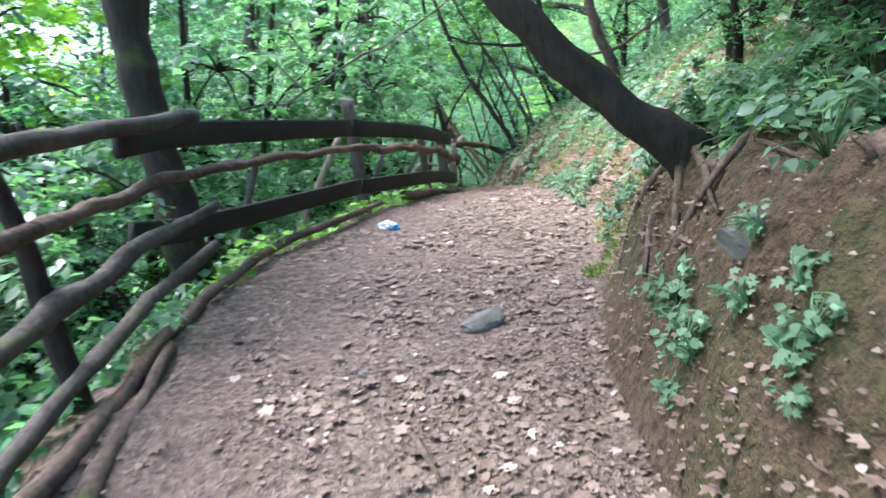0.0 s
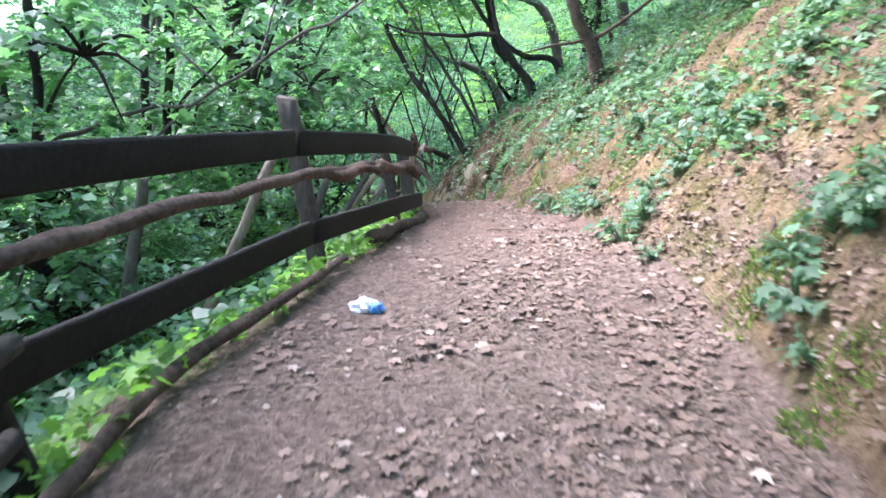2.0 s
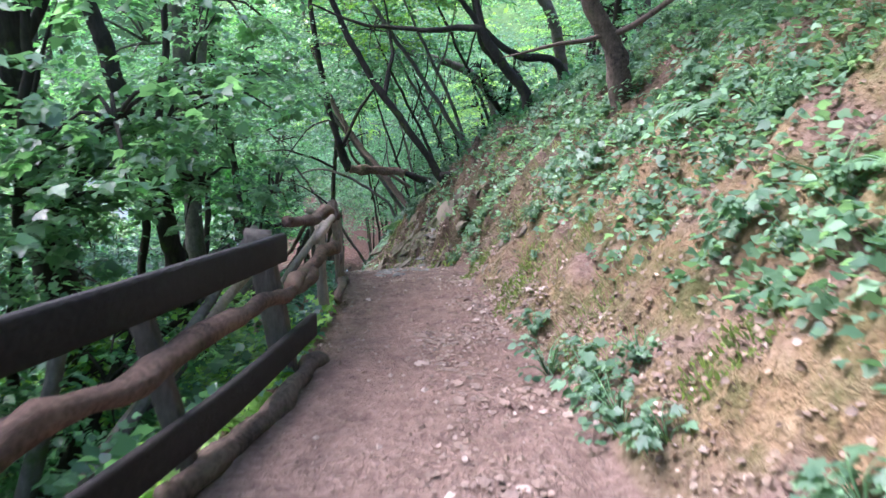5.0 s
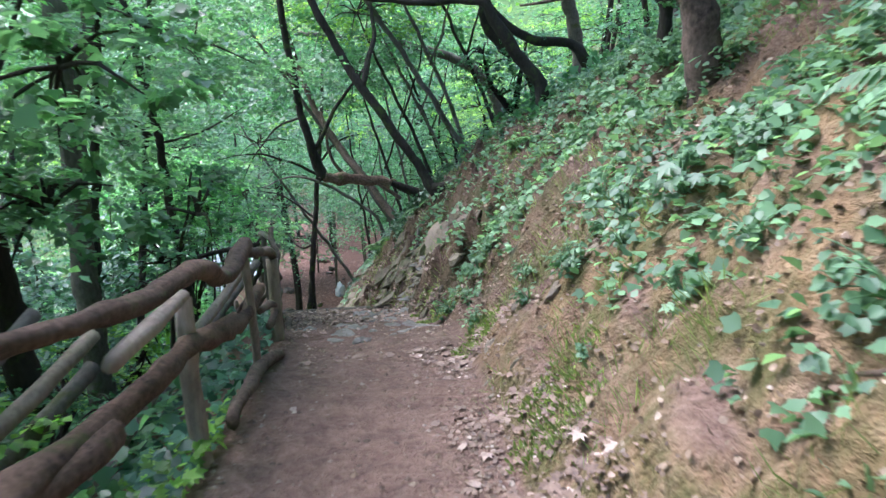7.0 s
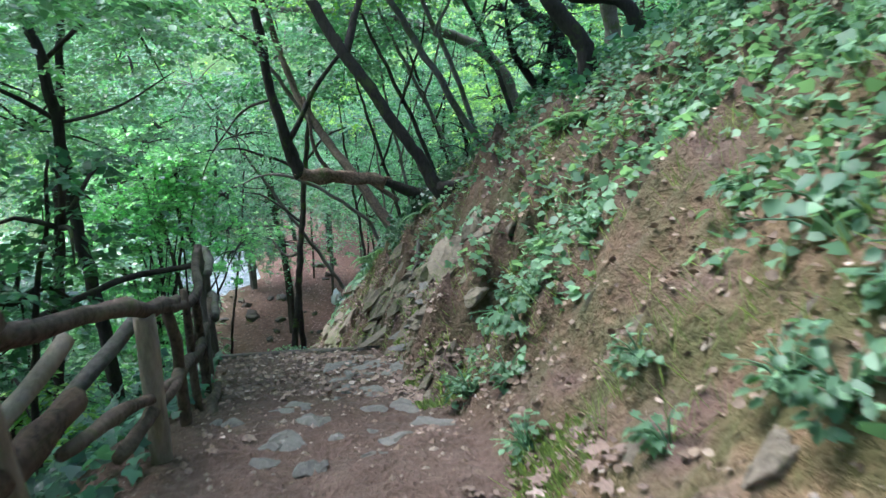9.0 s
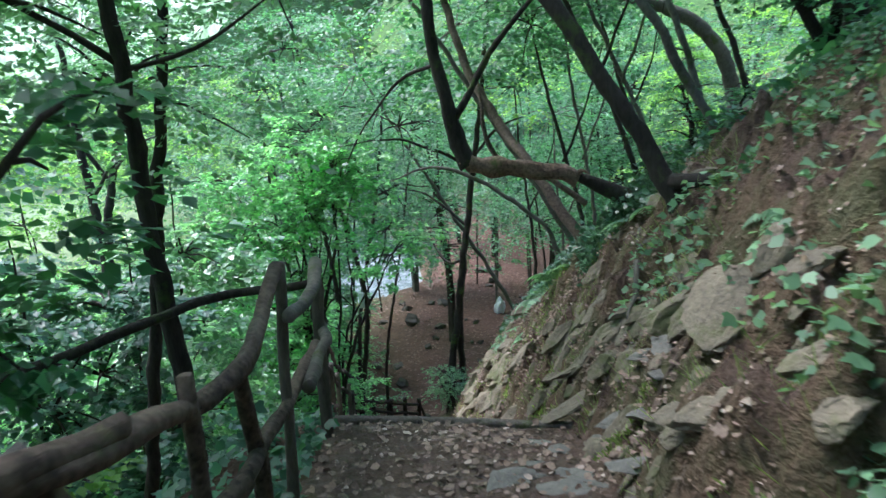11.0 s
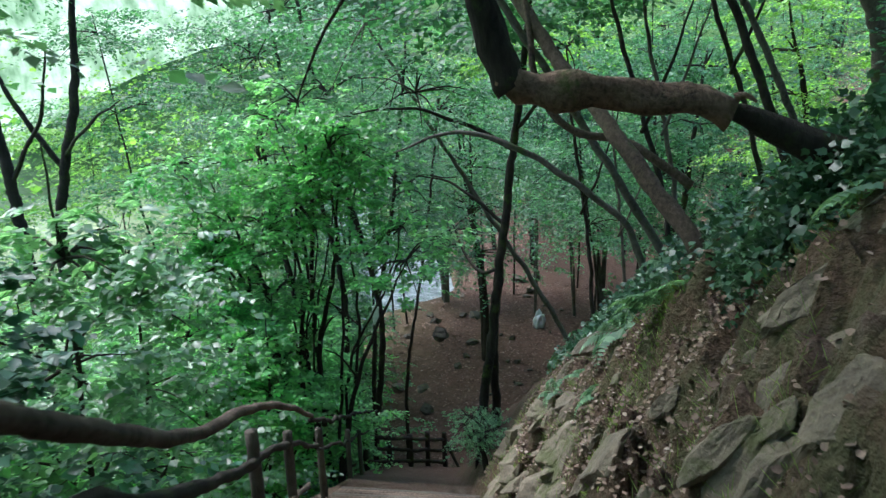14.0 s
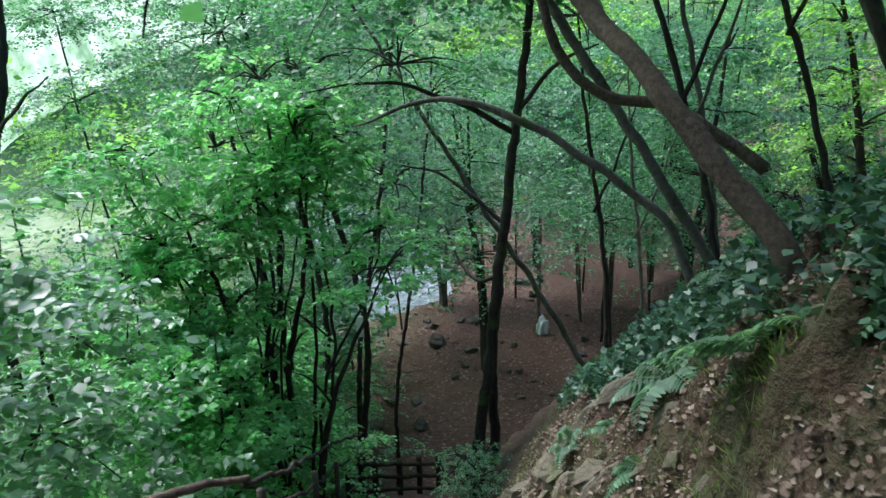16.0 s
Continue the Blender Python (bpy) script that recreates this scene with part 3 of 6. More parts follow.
def build_log_fence():
    f = empty("log_fence", (-1.65, 3.2, height(-1.65, 3.2)), "rustic fence of round weathered logs beside a leaning trunk", "fence")
    inv = Matrix.Translation(-Vector(f.location))

    def add(name, geo, material, label=""):
        return part(name, moved(geo, inv), material, f, label)

    add("post", tube([(-1.78, 2.9, 1.25), (-1.72, 2.95, 0.94), (-1.7, 3.05, 0.47), (-1.68, 3.2, -0.5)], [0.035, 0.045, 0.055, 0.07], 9, 0.2, 0.02, 5), BARK_DARK)
    add("post", tube([(-1.8, 1.0, 1.4), (-1.75, 1.0, -0.4)], [0.06, 0.07], 9, 0.2, 0.02, 6), BARK_DARK)
    add("top_rail", tube([(-1.68, 0.9, 1.4), (-1.63, 2.77, 1.29), (-1.64, 3.4, 1.25), (-1.56, 4.78, 1.19)], [0.05, 0.048, 0.048, 0.045], 10, 0.25, 0.03, 7), LOG_GREY)
    add("log_rail", tube([(-1.66, 1.0, 0.6), (-1.62, 2.5, 0.6), (-1.62, 3.12, 0.6), (-1.58, 3.75, 0.65), (-1.48, 4.7, 0.64)], [0.04, 0.046, 0.046, 0.04, 0.036], 9, 0.28, 0.03, 8), LOG_GREY)
    add("log_rail", tube([(-1.62, 1.2, 0.2), (-1.6, 2.4, 0.24), (-1.62, 3.4, 0.29), (-1.56, 4.0, 0.36), (-1.47, 4.6, 0.4)], [0.04, 0.042, 0.04, 0.036, 0.034], 9, 0.28, 0.03, 9), LOG_GREY)
    add("edge_log", tube([(-1.5, 1.2, 0.16), (-1.47, 2.4, 0.15), (-1.5, 3.0, 0.13), (-1.53, 3.8, 0.13), (-1.48, 4.9, 0.1)], [0.04, 0.045, 0.042, 0.04, 0.034], 9, 0.28, 0.03, 10), BARK_BROWN)
    add("edge_log", tube([(-1.25, 1.9, 0.11), (-1.32, 2.5, 0.12), (-1.42, 3.2, 0.11), (-1.46, 3.7, 0.1)], [0.03, 0.035, 0.032, 0.025], 9, 0.28, 0.03, 11), BARK_BROWN)


def build_rustic_fence():
    f = empty("branch_fence", (0.15, 14.3, height(0.15, 14.3)), "rustic fence of crooked peeled branches along the path", "fence")
    inv = Matrix.Translation(-Vector(f.location))

    def add(name, geo, material, label=""):
        return part(name, moved(geo, inv), material, f, label)

    # posts
    add("post", tube([fp(12.95, -0.2, -0.05), fp(13.0, -1.6, -0.05)], [0.042, 0.05], 9, 0.25, 0.03, 3), WOOD_PALE)
    add("post", tube([fp(14.25, -0.4), fp(14.35, -1.0), fp(14.45, -1.9)], [0.025, 0.028, 0.031], 8, 0.2, 0.02, 4), WOOD_PALE)
    add("post", tube([fp(15.65, -0.85), fp(15.62, -2.3)], [0.048, 0.051], 10, 0.1, 0.01, 5), WOOD_PALE)
    add("post", tube([fp(16.9, -1.15), fp(16.9, -2.5)], [0.025, 0.028], 8, 0.2, 0.02, 6), BARK_BROWN)
    add("post", tube([fp(18.16, -1.22), fp(18.1, -1.7), fp(18.0, -2.8)], [0.028, 0.025, 0.028], 8, 0.2, 0.02, 7), POSTWOOD)
    add("post", tube([fp(19.6, -1.66), fp(19.55, -2.3), fp(19.5, -3.3)], [0.038, 0.04, 0.043], 10, 0.12, 0.01, 8), POSTWOOD)
    add("post", tube([fp(16.2, -1.0), fp(16.42, -1.6), fp(16.2, -2.35)], [0.03, 0.034, 0.036], 8, 0.25, 0.04, 31), BARK_BROWN)
    add("post", tube([fp(17.3, -1.3), fp(17.5, -1.9), fp(17.28, -2.6)], [0.028, 0.034, 0.034], 8, 0.25, 0.04, 32), BARK_BROWN)
    # rails
    add("top_rail", tube([fp(11.3, 0.22), fp(12.2, 0.05), fp(12.95, -0.1), fp(13.45, -0.27), fp(13.9, -0.36), fp(14.35, -0.35)], [0.034, 0.038, 0.048, 0.042, 0.046, 0.048], 10, 0.4, 0.05, 9), BARK_RED)
    add("top_rail", tube([fp(14.3, -0.4), fp(15.1, -0.62), fp(15.65, -0.82), fp(16.5, -1.05)], [0.028, 0.031, 0.038, 0.031], 9, 0.3, 0.04, 10), BARK_BROWN)
    add("top_rail", tube([fp(16.0, -0.92), fp(17.0, -1.25), fp(17.7, -1.33), fp(18.1, -1.22)], [0.028, 0.031, 0.028, 0.025], 9, 0.3, 0.04, 11), BARK_BROWN)
    add("top_rail", tube([fp(17.95, -1.38, 0.06), fp(18.7, -1.56, 0.06), fp(19.1, -1.6, 0.05), fp(19.78, -1.7)], [0.03, 0.034, 0.038, 0.044], 10, 0.25, 0.03, 12), BARK_GREY)
    add("middle_rail", tube([fp(11.2, -0.15), fp(12.1, -0.3), fp(12.85, -0.42), fp(13.45, -0.54), fp(14.1, -0.75), fp(14.8, -0.86)], [0.04, 0.044, 0.048, 0.052, 0.046, 0.046], 10, 0.4, 0.05, 13), BARK_RED)
    add("middle_rail", tube([fp(14.6, -0.9), fp(15.6, -1.2), fp(17.3, -1.74)], [0.023, 0.025, 0.020], 9, 0.3, 0.04, 14), BARK_BROWN)
    add("middle_rail", tube([fp(15.1, -1.2), fp(15.9, -1.35), fp(17.0, -1.62), fp(18.2, -1.85), fp(19.1, -2.0)], [0.028, 0.031, 0.031, 0.028, 0.023], 9, 0.3, 0.04, 15), BARK_BROWN)
    add("middle_rail", tube([fp(18.3, -1.86, 0.06), fp(18.95, -1.96, 0.06), fp(19.35, -2.05, 0.05), fp(19.7, -2.12)], [0.03, 0.034, 0.038, 0.04], 10, 0.25, 0.03, 16), BARK_GREY)
    add("low_rail", tube([fp(13.2, -0.98, 0.05), fp(13.7, -1.03, 0.05), fp(14.45, -1.2, 0.05), fp(15.7, -1.65, 0.05), fp(17.5, -2.1, 0.05)], [0.034, 0.038, 0.038, 0.034, 0.027], 9, 0.3, 0.05, 17), BARK_BROWN)
    add("edge_log", tube([fp(13.4, -1.3, 0.12), fp(14.3, -1.5, 0.12), fp(15.4, -1.88, 0.12), fp(16.9, -2.2, 0.1), fp(18.2, -2.5, 0.1)], [0.025, 0.028, 0.028, 0.025, 0.023], 9, 0.3, 0.05, 18), BARK_BROWN)
    add("broken_rail_end", tube([(0.15, 11.90, -0.03), (0.19, 12.20, -0.04), (0.25, 12.45, -0.03)], [0.03, 0.033, 0.022], 8, 0.3, 0.02, 19), WOOD_PALE, "broken pale split rail end")


def build_stair_rail():
    f = empty("stair_railing", (-1.7, 23.4, height(-1.7, 23.4)), "crooked log railing descending beside the earth stairs", "railing")
    inv = Matrix.Translation(-Vector(f.location))

    def add(name, geo, material, label=""):
        return part(name, moved(geo, inv), material, f, label)

    add("top_rail", tube([fp(19.62, -1.8), fp(20.4, -2.22), fp(21.8, -3.05), fp(23.4, -3.75), fp(25.0, -4.55), fp(26.8, -5.6)], [0.039, 0.037, 0.034, 0.034, 0.031, 0.028], 9, 0.25, 0.015, 1), BARK_BROWN)
    add("middle_rail", tube([fp(19.75, -2.05), fp(20.3, -2.4), fp(21.7, -3.25), fp(23.2, -4.05), fp(24.6, -4.7), fp(27, -6.1)], [0.048, 0.034, 0.031, 0.031, 0.028, 0.025], 9, 0.3, 0.02, 2), BARK_DARK)
    add("low_rail", tube([fp(19.7, -2.5), fp(21.3, -3.45), fp(23.2, -4.5), fp(26.0, -6.0)], [0.028, 0.031, 0.031, 0.025], 9, 0.3, 0.03, 3), BARK_BROWN)
    for i, y in enumerate((23.4, 24.9, 27.2, 30.2, 33)):
        z = float(path_z(y))
        add("post", tube([fp(y, z + (0.95 if y < 26 else 1.0)), fp(y, z - 0.4)], [0.045, 0.048], 9, 0.12, 0.01, 4 + i), POSTWOOD)
    add("top_rail", tube([fp(26.6, -5.55), fp(30, -7.3), fp(33, -8.8), fp(36, -10.3)], [0.028, 0.028, 0.025, 0.025], 8, 0.25, 0.05, 10), BARK_DARK)
    add("middle_rail", tube([fp(26.8, -6.0), fp(30, -7.75), fp(33, -9.3), fp(36, -10.8)], [0.025, 0.025, 0.023, 0.023], 8, 0.25, 0.05, 11), BARK_DARK)
    # lean poles dumped on the slope side
    add("outer_rail", tube([(-2.3, 17.2, -2.0), (-1.9, 18.5, -1.98), (-1.35, 19.85, -2.0), (-0.6, 19.7, -1.82)], [0.031, 0.034, 0.034, 0.028], 9, 0.2, 0.03, 12), BARK_DARK)


def build_lower_fence():
    f = empty("lower_fence", (-4.0, 37.5, height(-4.0, 37.5)), "dark wooden post and rail fence at the stair foot", "fence")
    inv = Matrix.Translation(-Vector(f.location))
    spots = [(-4.75, 35.6), (-4.35, 36.3), (-3.95, 37.0), (-3.6, 37.6), (-3.25, 38.2)]
    zs = [float(path_z(y)) for _, y in spots]
    for i, ((x, y), z) in enumerate(zip(spots, zs)):
        part("post", moved(tube([(x, y, z - 0.4), (x + 0.02, y, z + 0.95 + 0.12 * (i > 2))], [0.075, 0.07], 8, 0.15, 0.02, i), inv), BARK_DARK, f)
    for k, h in enumerate((0.88, 0.55, 0.2)):
        part("rail", moved(tube([(x, y - 0.07, z + h) for (x, y), z in zip(spots, zs)], 0.05, 8, 0.2, 0.03, k + 9), inv), BARK_DARK, f)
    part("brace", moved(tube([(-3.25, 38.2, zs[-1] + 0.95), (-2.85, 38.3, zs[-1] - 0.1)], 0.045, 8, 0.2, 0.02, 20), inv), BARK_DARK, f)


def loose_pole(points, radii, material, seed, label):
    p = Vector(points[-1])
    ob = mesh_object("pole", *moved(tube(points, radii, 8, 0.2, 0.03, seed), Matrix.Translation(-p)), material)
    ob.location = p
    return tagged(ob, label, "pole", "poles leaning behind the fence")


build_board_fence()
build_log_fence()
build_rustic_fence()
build_stair_rail()
build_lower_fence()
LEANING = "bare grey branch leaning against the fence from the slope"
for k, (a, b, r) in enumerate([((-1.13, 8.2, 0.62), (-2.15, 8.2, -0.62), 0.05), ((-1.9, 7.6, 0.58), (-2.39, 7.6, -0.56), 0.05), ((-0.88, 10.2, 0.08), (-1.5, 10.2, -1.01), 0.055),
                               ((-0.3, 13.0, -0.38), (-1.5, 10.0, -0.95), 0.05), ((-0.35, 12.6, -0.1), (-1.3, 10.6, -0.75), 0.045), ((-0.5, 13.4, -0.7), (-1.9, 11.0, -1.3), 0.06),
                               ((0.0, 15.2, -0.75), (-0.9, 13.6, -1.5), 0.05), ((-0.1, 16.4, -1.1), (-1.0, 14.2, -1.8), 0.055)]):
    b = (b[0], b[1], height(b[0], b[1]) + 0.02)
    mid = tuple((u + v) / 2 + 0.05 * ((k % 3) - 1) for u, v in zip(a, b))
    loose_pole([a, mid, b], [r * 0.7, r * 0.9, r], WOOD_PALE if k % 3 == 0 else BARK_GREY, 30 + k, LEANING)


# ---- the earth stairs ----
def build_stairs():
    st = empty("stairs", (0.3, 20, -2.95), "worn timber edged earth steps going down the slope", "stairs")
    st["kind"] = "structure"
    for i in range(28):
        y = STEP_START + i * STEP_RUN
        z = -2.92 - i * STEP_RISE
        x0, x1 = float(edge_left(y)) - 0.02, float(edge_right(y)) + 0.12
        g = plank([(x0, y, z - 0.085), ((x0 + x1) / 2, y + 0.01, z - 0.08), (x1, y, z - 0.085)], 0.19, 0.07, i)
        part("riser_board", moved(g, Matrix.Translation((-0.3, -20, 2.95))), BARK_BROWN if i % 3 else POSTWOOD, st)


build_stairs()


# ---- the river ----
def build_river():
    verts, faces = [], []
    ys = spaced(20, 130, 1.0)
    for i, y in enumerate(ys):
        c, z = float(river_centre(y)), float(np.interp(y, [-60, 40, 60, 120, 400], [-12.9, -13.8, -14.5, -15.2, -14.7])) - 0.35
        for j in range(9):
            x = c + (j - 4) * 1.1
            verts.append((x, y, z + 0.06 * noise.noise(Vector((x, y * 0.7, 0)))))
        if i:
            k = (i - 1) * 9
            faces += [(k + j, k + j + 1, k + j + 10, k + j + 9) for j in range(8)]
    tagged(mesh_object("water", verts, faces, WATER), "shallow pale rippling river water over stones", "water", kind="structure")


build_river()


MOSSY = bark("moss_cushion", (0.05, 0.07, 0.015), (0.11, 0.14, 0.035), 20, 0.6, 1.0, 0.95)


# ---- trees that stand out ----
def own_tree(name, label, trunk, radii, material, limbs=(), crowns=(), leaf=LEAF_A, seed=0, group="", rough=0.24, lobed=False):
    """A tree with its own bent trunk, limbs and layered crowns (centre, radius, sprays)."""
    rng = np.random.default_rng(seed + 500)
    foot = Vector(trunk[0])
    t = empty(name, foot, label, "tree", group)
    inv = Matrix.Translation(-foot)
    part("trunk", moved(tube(trunk, radii, 13, rough, 0.035, seed, 0.08), inv), material, t)
    for k, (pts, rr, *other) in enumerate(limbs):
        part("limb", moved(tube(pts, rr, 9 if other else 7, 0.22, 0.05, seed + k + 1), inv), other[0] if other else material, t)
    if crowns:
        C, D, N, S = [], [], [], []
        twigs = []
        for centre, radius, sprays, size in crowns:
            c, d, n, s, starts, cl = crown_leaves(rng, radius, 0.7, sprays, 13, size, centre)
            C.append(c), D.append(d), N.append(n), S.append(s)
            for q in cl[:9]:
                twigs.append(tube([centre, (Vector(centre) + Vector(q)) / 2 + Vector((0, 0, 0.1)), q], [0.02, 0.014, 0.005], 5, 0.1, 0.06, seed, 0.3))
        me = leaf_mesh("crown", np.concatenate(C) - np.array(foot), np.concatenate(D), np.concatenate(N), np.concatenate(S), leaf, lobed=lobed, simple=not lobed)
        crown = new("crown", me)
        crown.parent = t
        part("twig", moved(join(*twigs), inv), material, crown)["kind"] = "stuff"
    return t


def to_ground(x, y, extra=0.25):
    return (x, y, height(x, y) - extra)


own_tree("leaning_tree", "dark mossy tree leaning from the bank over the path",
         [(1.45, 3.85, 0.75), (1.16, 3.72, 1.02), (1.0, 3.7, 1.15), (0.88, 3.7, 1.24), (0.71, 3.7, 1.39), (0.55, 3.7, 1.5), (0.4, 3.7, 1.66), (0.26, 3.72, 1.79), (0.0, 3.9, 2.15), (-0.4, 4.2, 2.9), (-0.7, 4.6, 4.2)],
         [0.15, 0.135, 0.11, 0.095, 0.088, 0.085, 0.085, 0.085, 0.08, 0.07, 0.05], BARK_DARK,
         [([(1.2, 3.74, 1.0), (1.5, 3.7, 1.13), (1.75, 3.75, 1.25)], [0.09, 0.06, 0.03]),
          ([(1.12, 3.68, 1.05), (1.13, 3.58, 0.9), (1.1, 3.5, 0.72), (1.0, 3.42, 0.5)], [0.045, 0.03, 0.02, 0.008]),
          ([(1.2, 3.6, 1.0), (1.3, 3.3, 0.95), (1.35, 3.0, 0.85)], [0.05, 0.03, 0.012])],
         [((-0.9, 4.9, 5.2), 1.6, 200, 0.09)], seed=1)
own_tree("fence_tree", "dark bare trunk standing at the fence, boards nailed to it",
         [(-1.68, 4.95, -0.4), (-1.76, 4.95, 0.1), (-1.84, 4.97, 0.72), (-1.93, 4.98, 1.3), (-1.98, 5.0, 1.9), (-2.1, 5.1, 3.0), (-2.3, 5.2, 5.0)], [0.16, 0.15, 0.13, 0.125, 0.12, 0.11, 0.08], BARK_DARK,
         [([(-2.1, 5.1, 3.0), (-2.6, 5.8, 3.6), (-3.0, 6.8, 3.9)], [0.05, 0.035, 0.015])], [((-2.6, 6.0, 4.9), 1.9, 320, 0.09)], seed=2)
own_tree("slope_tree", "slender dark tree rising from the slope behind the fence",
         [(-1.55, 19.85, -4.6), (-1.62, 19.85, -2.6), (-1.71, 19.85, -1.32), (-1.76, 19.85, -0.49), (-1.8, 19.85, 0.1), (-1.9, 19.85, 0.7), (-2.05, 19.9, 2.5), (-2.2, 20, 5)], [0.08, 0.065, 0.058, 0.055, 0.05, 0.046, 0.04, 0.025], BARK_DARK,
         [([(-1.8, 19.85, 0.1), (-1.3, 19.9, 0.55), (-0.9, 20.0, 0.8)], [0.025, 0.018, 0.006]), ([(-1.76, 19.85, -0.45), (-1.2, 19.8, -0.35), (-0.6, 19.7, 0.0)], [0.02, 0.014, 0.005]),
          ([(-1.77, 19.85, -0.4), (-2.5, 19.6, 0.1), (-3.1, 19.4, 0.3)], [0.025, 0.016, 0.006]), ([(-2.0, 19.9, 1.8), (-2.8, 20.2, 2.6), (-3.4, 20.6, 3.0)], [0.03, 0.02, 0.008])],
         [((-2.2, 20.3, 3.6), 1.8, 300, 0.085)], seed=3)
own_tree("bank_tree", "mossy trunk leaning out from the bank above the stairs",
         [(2.1, 21.1, -1.85), (1.86, 21.15, -1.48), (1.68, 21.2, -1.15), (1.45, 21.25, -0.8), (1.15, 21.35, -0.35), (0.83, 21.45, 0.13), (0.58, 21.6, 0.52), (0.2, 21.8, 1.3), (-0.3, 22.2, 2.8), (-0.6, 22.6, 4.4)], [0.12, 0.088, 0.072, 0.066, 0.066, 0.066, 0.064, 0.06, 0.045, 0.03], BARK_DARK,
         [([(1.9, 21.1, -1.45), (2.1, 20.95, -1.42), (2.35, 20.85, -1.4)], [0.07, 0.05, 0.02]), ([(0.9, 21.42, 0.05), (1.1, 22.2, 0.9), (1.0, 23, 1.9)], [0.05, 0.035, 0.015])],
         [((-0.5, 22.6, 4.3), 1.9, 320, 0.085)], seed=4)
own_tree("elbow_tree", "bent tree with a bare reddish horizontal trunk over the stairs",
         [(1.3, 23.48, -1.86), (1.15, 23.49, -1.8), (0.95, 23.5, -1.775), (0.66, 23.5, -1.735), (0.35, 23.5, -1.7), (0.16, 23.5, -1.68), (0.07, 23.5, -1.66), (0.03, 23.5, -1.6)],
         [0.07, 0.085, 0.08, 0.085, 0.08, 0.085, 0.09, 0.07], BARE_LIMB,
         [([(0.1, 23.5, -1.7), (0.04, 23.5, -1.6), (-0.03, 23.5, -1.35), (-0.1, 23.5, -1.1), (-0.21, 23.5, -0.68), (-0.35, 23.6, 0.3), (-0.5, 23.8, 1.6), (-0.7, 24.2, 3.6)], [0.09, 0.105, 0.095, 0.08, 0.07, 0.062, 0.055, 0.03], BARK_DARK),
          ([(1.28, 23.5, -1.85), (1.45, 23.55, -1.93), (1.7, 23.6, -2.05), (2.05, 23.65, -2.25)], [0.05, 0.075, 0.1, 0.14], BARK_DARK),
          ([(-0.2, 23.6, -0.6), (-0.7, 23.9, -0.8), (-1.2, 24.1, -1.3), (-1.5, 24.2, -1.9)], [0.025, 0.018, 0.012, 0.005], BARK_DARK),
          ([(1.3, 23.44, -1.8), (1.36, 23.42, -1.77), (1.4, 23.4, -1.79)], [0.03, 0.02, 0.006], BARE_LIMB),
          ([(-0.05, 23.5, -1.2), (0.35, 23.7, -0.5), (0.9, 24, 0.2)], [0.045, 0.035, 0.02], BARK_DARK),
          ([(-0.3, 23.6, 0.1), (-0.9, 23.7, 0.4), (-1.8, 23.6, 0.35), (-2.6, 23.4, 0.1)], [0.03, 0.024, 0.016, 0.006], BARK_DARK),
          ([(0.5, 23.5, -1.66), (0.7, 23.52, -1.665), (0.9, 23.5, -1.69), (1.2, 23.5, -1.74)], [0.015, 0.03, 0.035, 0.02], MOSSY)],
         [((-0.9, 24.3, 3.4), 2.0, 340, 0.085)], seed=5, rough=0.5)
own_tree("leaning_tree", "grey brown trunk leaning out above the ivy covered bank",
         [(1.7, 25.8, -3.6), (1.42, 25.9, -3.11), (1.06, 26.2, -2.67), (0.66, 26.6, -2.12), (0.2, 27.0, -1.6), (-0.3, 27.4, -0.7), (-0.8, 28, 0.8), (-1.1, 28.5, 2.5)], [0.11, 0.085, 0.08, 0.076, 0.072, 0.068, 0.055, 0.025], BARK_BROWN,
         [([(1.57, 26.9, -2.9), (0.97, 27.0, -2.49), (0.49, 27.0, -2.36), (0.16, 27.0, -2.11), (0.0, 27.0, -1.67), (-0.1, 27.2, -0.9)], [0.05, 0.045, 0.042, 0.04, 0.035, 0.03])],
         [((-1.2, 28.6, 2.6), 2.0, 320, 0.085)], seed=6)
own_tree("forked_tree", "thin dark tree with twin stems beside the stair foot",
         [(-1.35, 32, -10.2), (-1.28, 32, -8.24), (-1.03, 32, -6.3), (-0.83, 32, -4.7), (-0.6, 32, -2.91), (-0.4, 32, -1.41), (-0.2, 32.2, 1.0)], [0.1, 0.09, 0.085, 0.075, 0.065, 0.055, 0.03], BARK_DARK,
         [([(-1.0, 32.3, -10.2), (-1.06, 32.3, -8.19), (-1.06, 32.2, -6.61), (-0.95, 32.1, -5.6), (-0.85, 32, -4.9)], [0.09, 0.085, 0.08, 0.07, 0.06]),
          ([(-0.65, 32, -3.2), (-1.4, 31.7, -2.7), (-2.4, 31.3, -2.4), (-3.4, 31, -2.5)], [0.05, 0.035, 0.022, 0.008]), ([(-0.6, 32, -2.9), (-0.1, 31.8, -2.3), (0.5, 31.6, -2.0)], [0.04, 0.03, 0.01]),
          ([(-0.8, 32, -4.5), (-1.6, 32.3, -3.9), (-2.4, 32.5, -3.7)], [0.04, 0.025, 0.01]), ([(-0.9, 32, -5.3), (-1.5, 33, -5.6), (-2.1, 33.8, -4.8)], [0.04, 0.03, 0.012])],
         [((-1.2, 32.5, 0.8), 2.6, 420, 0.1), ((-2.3, 32.0, -2.2), 1.3, 130, 0.09)], seed=7)
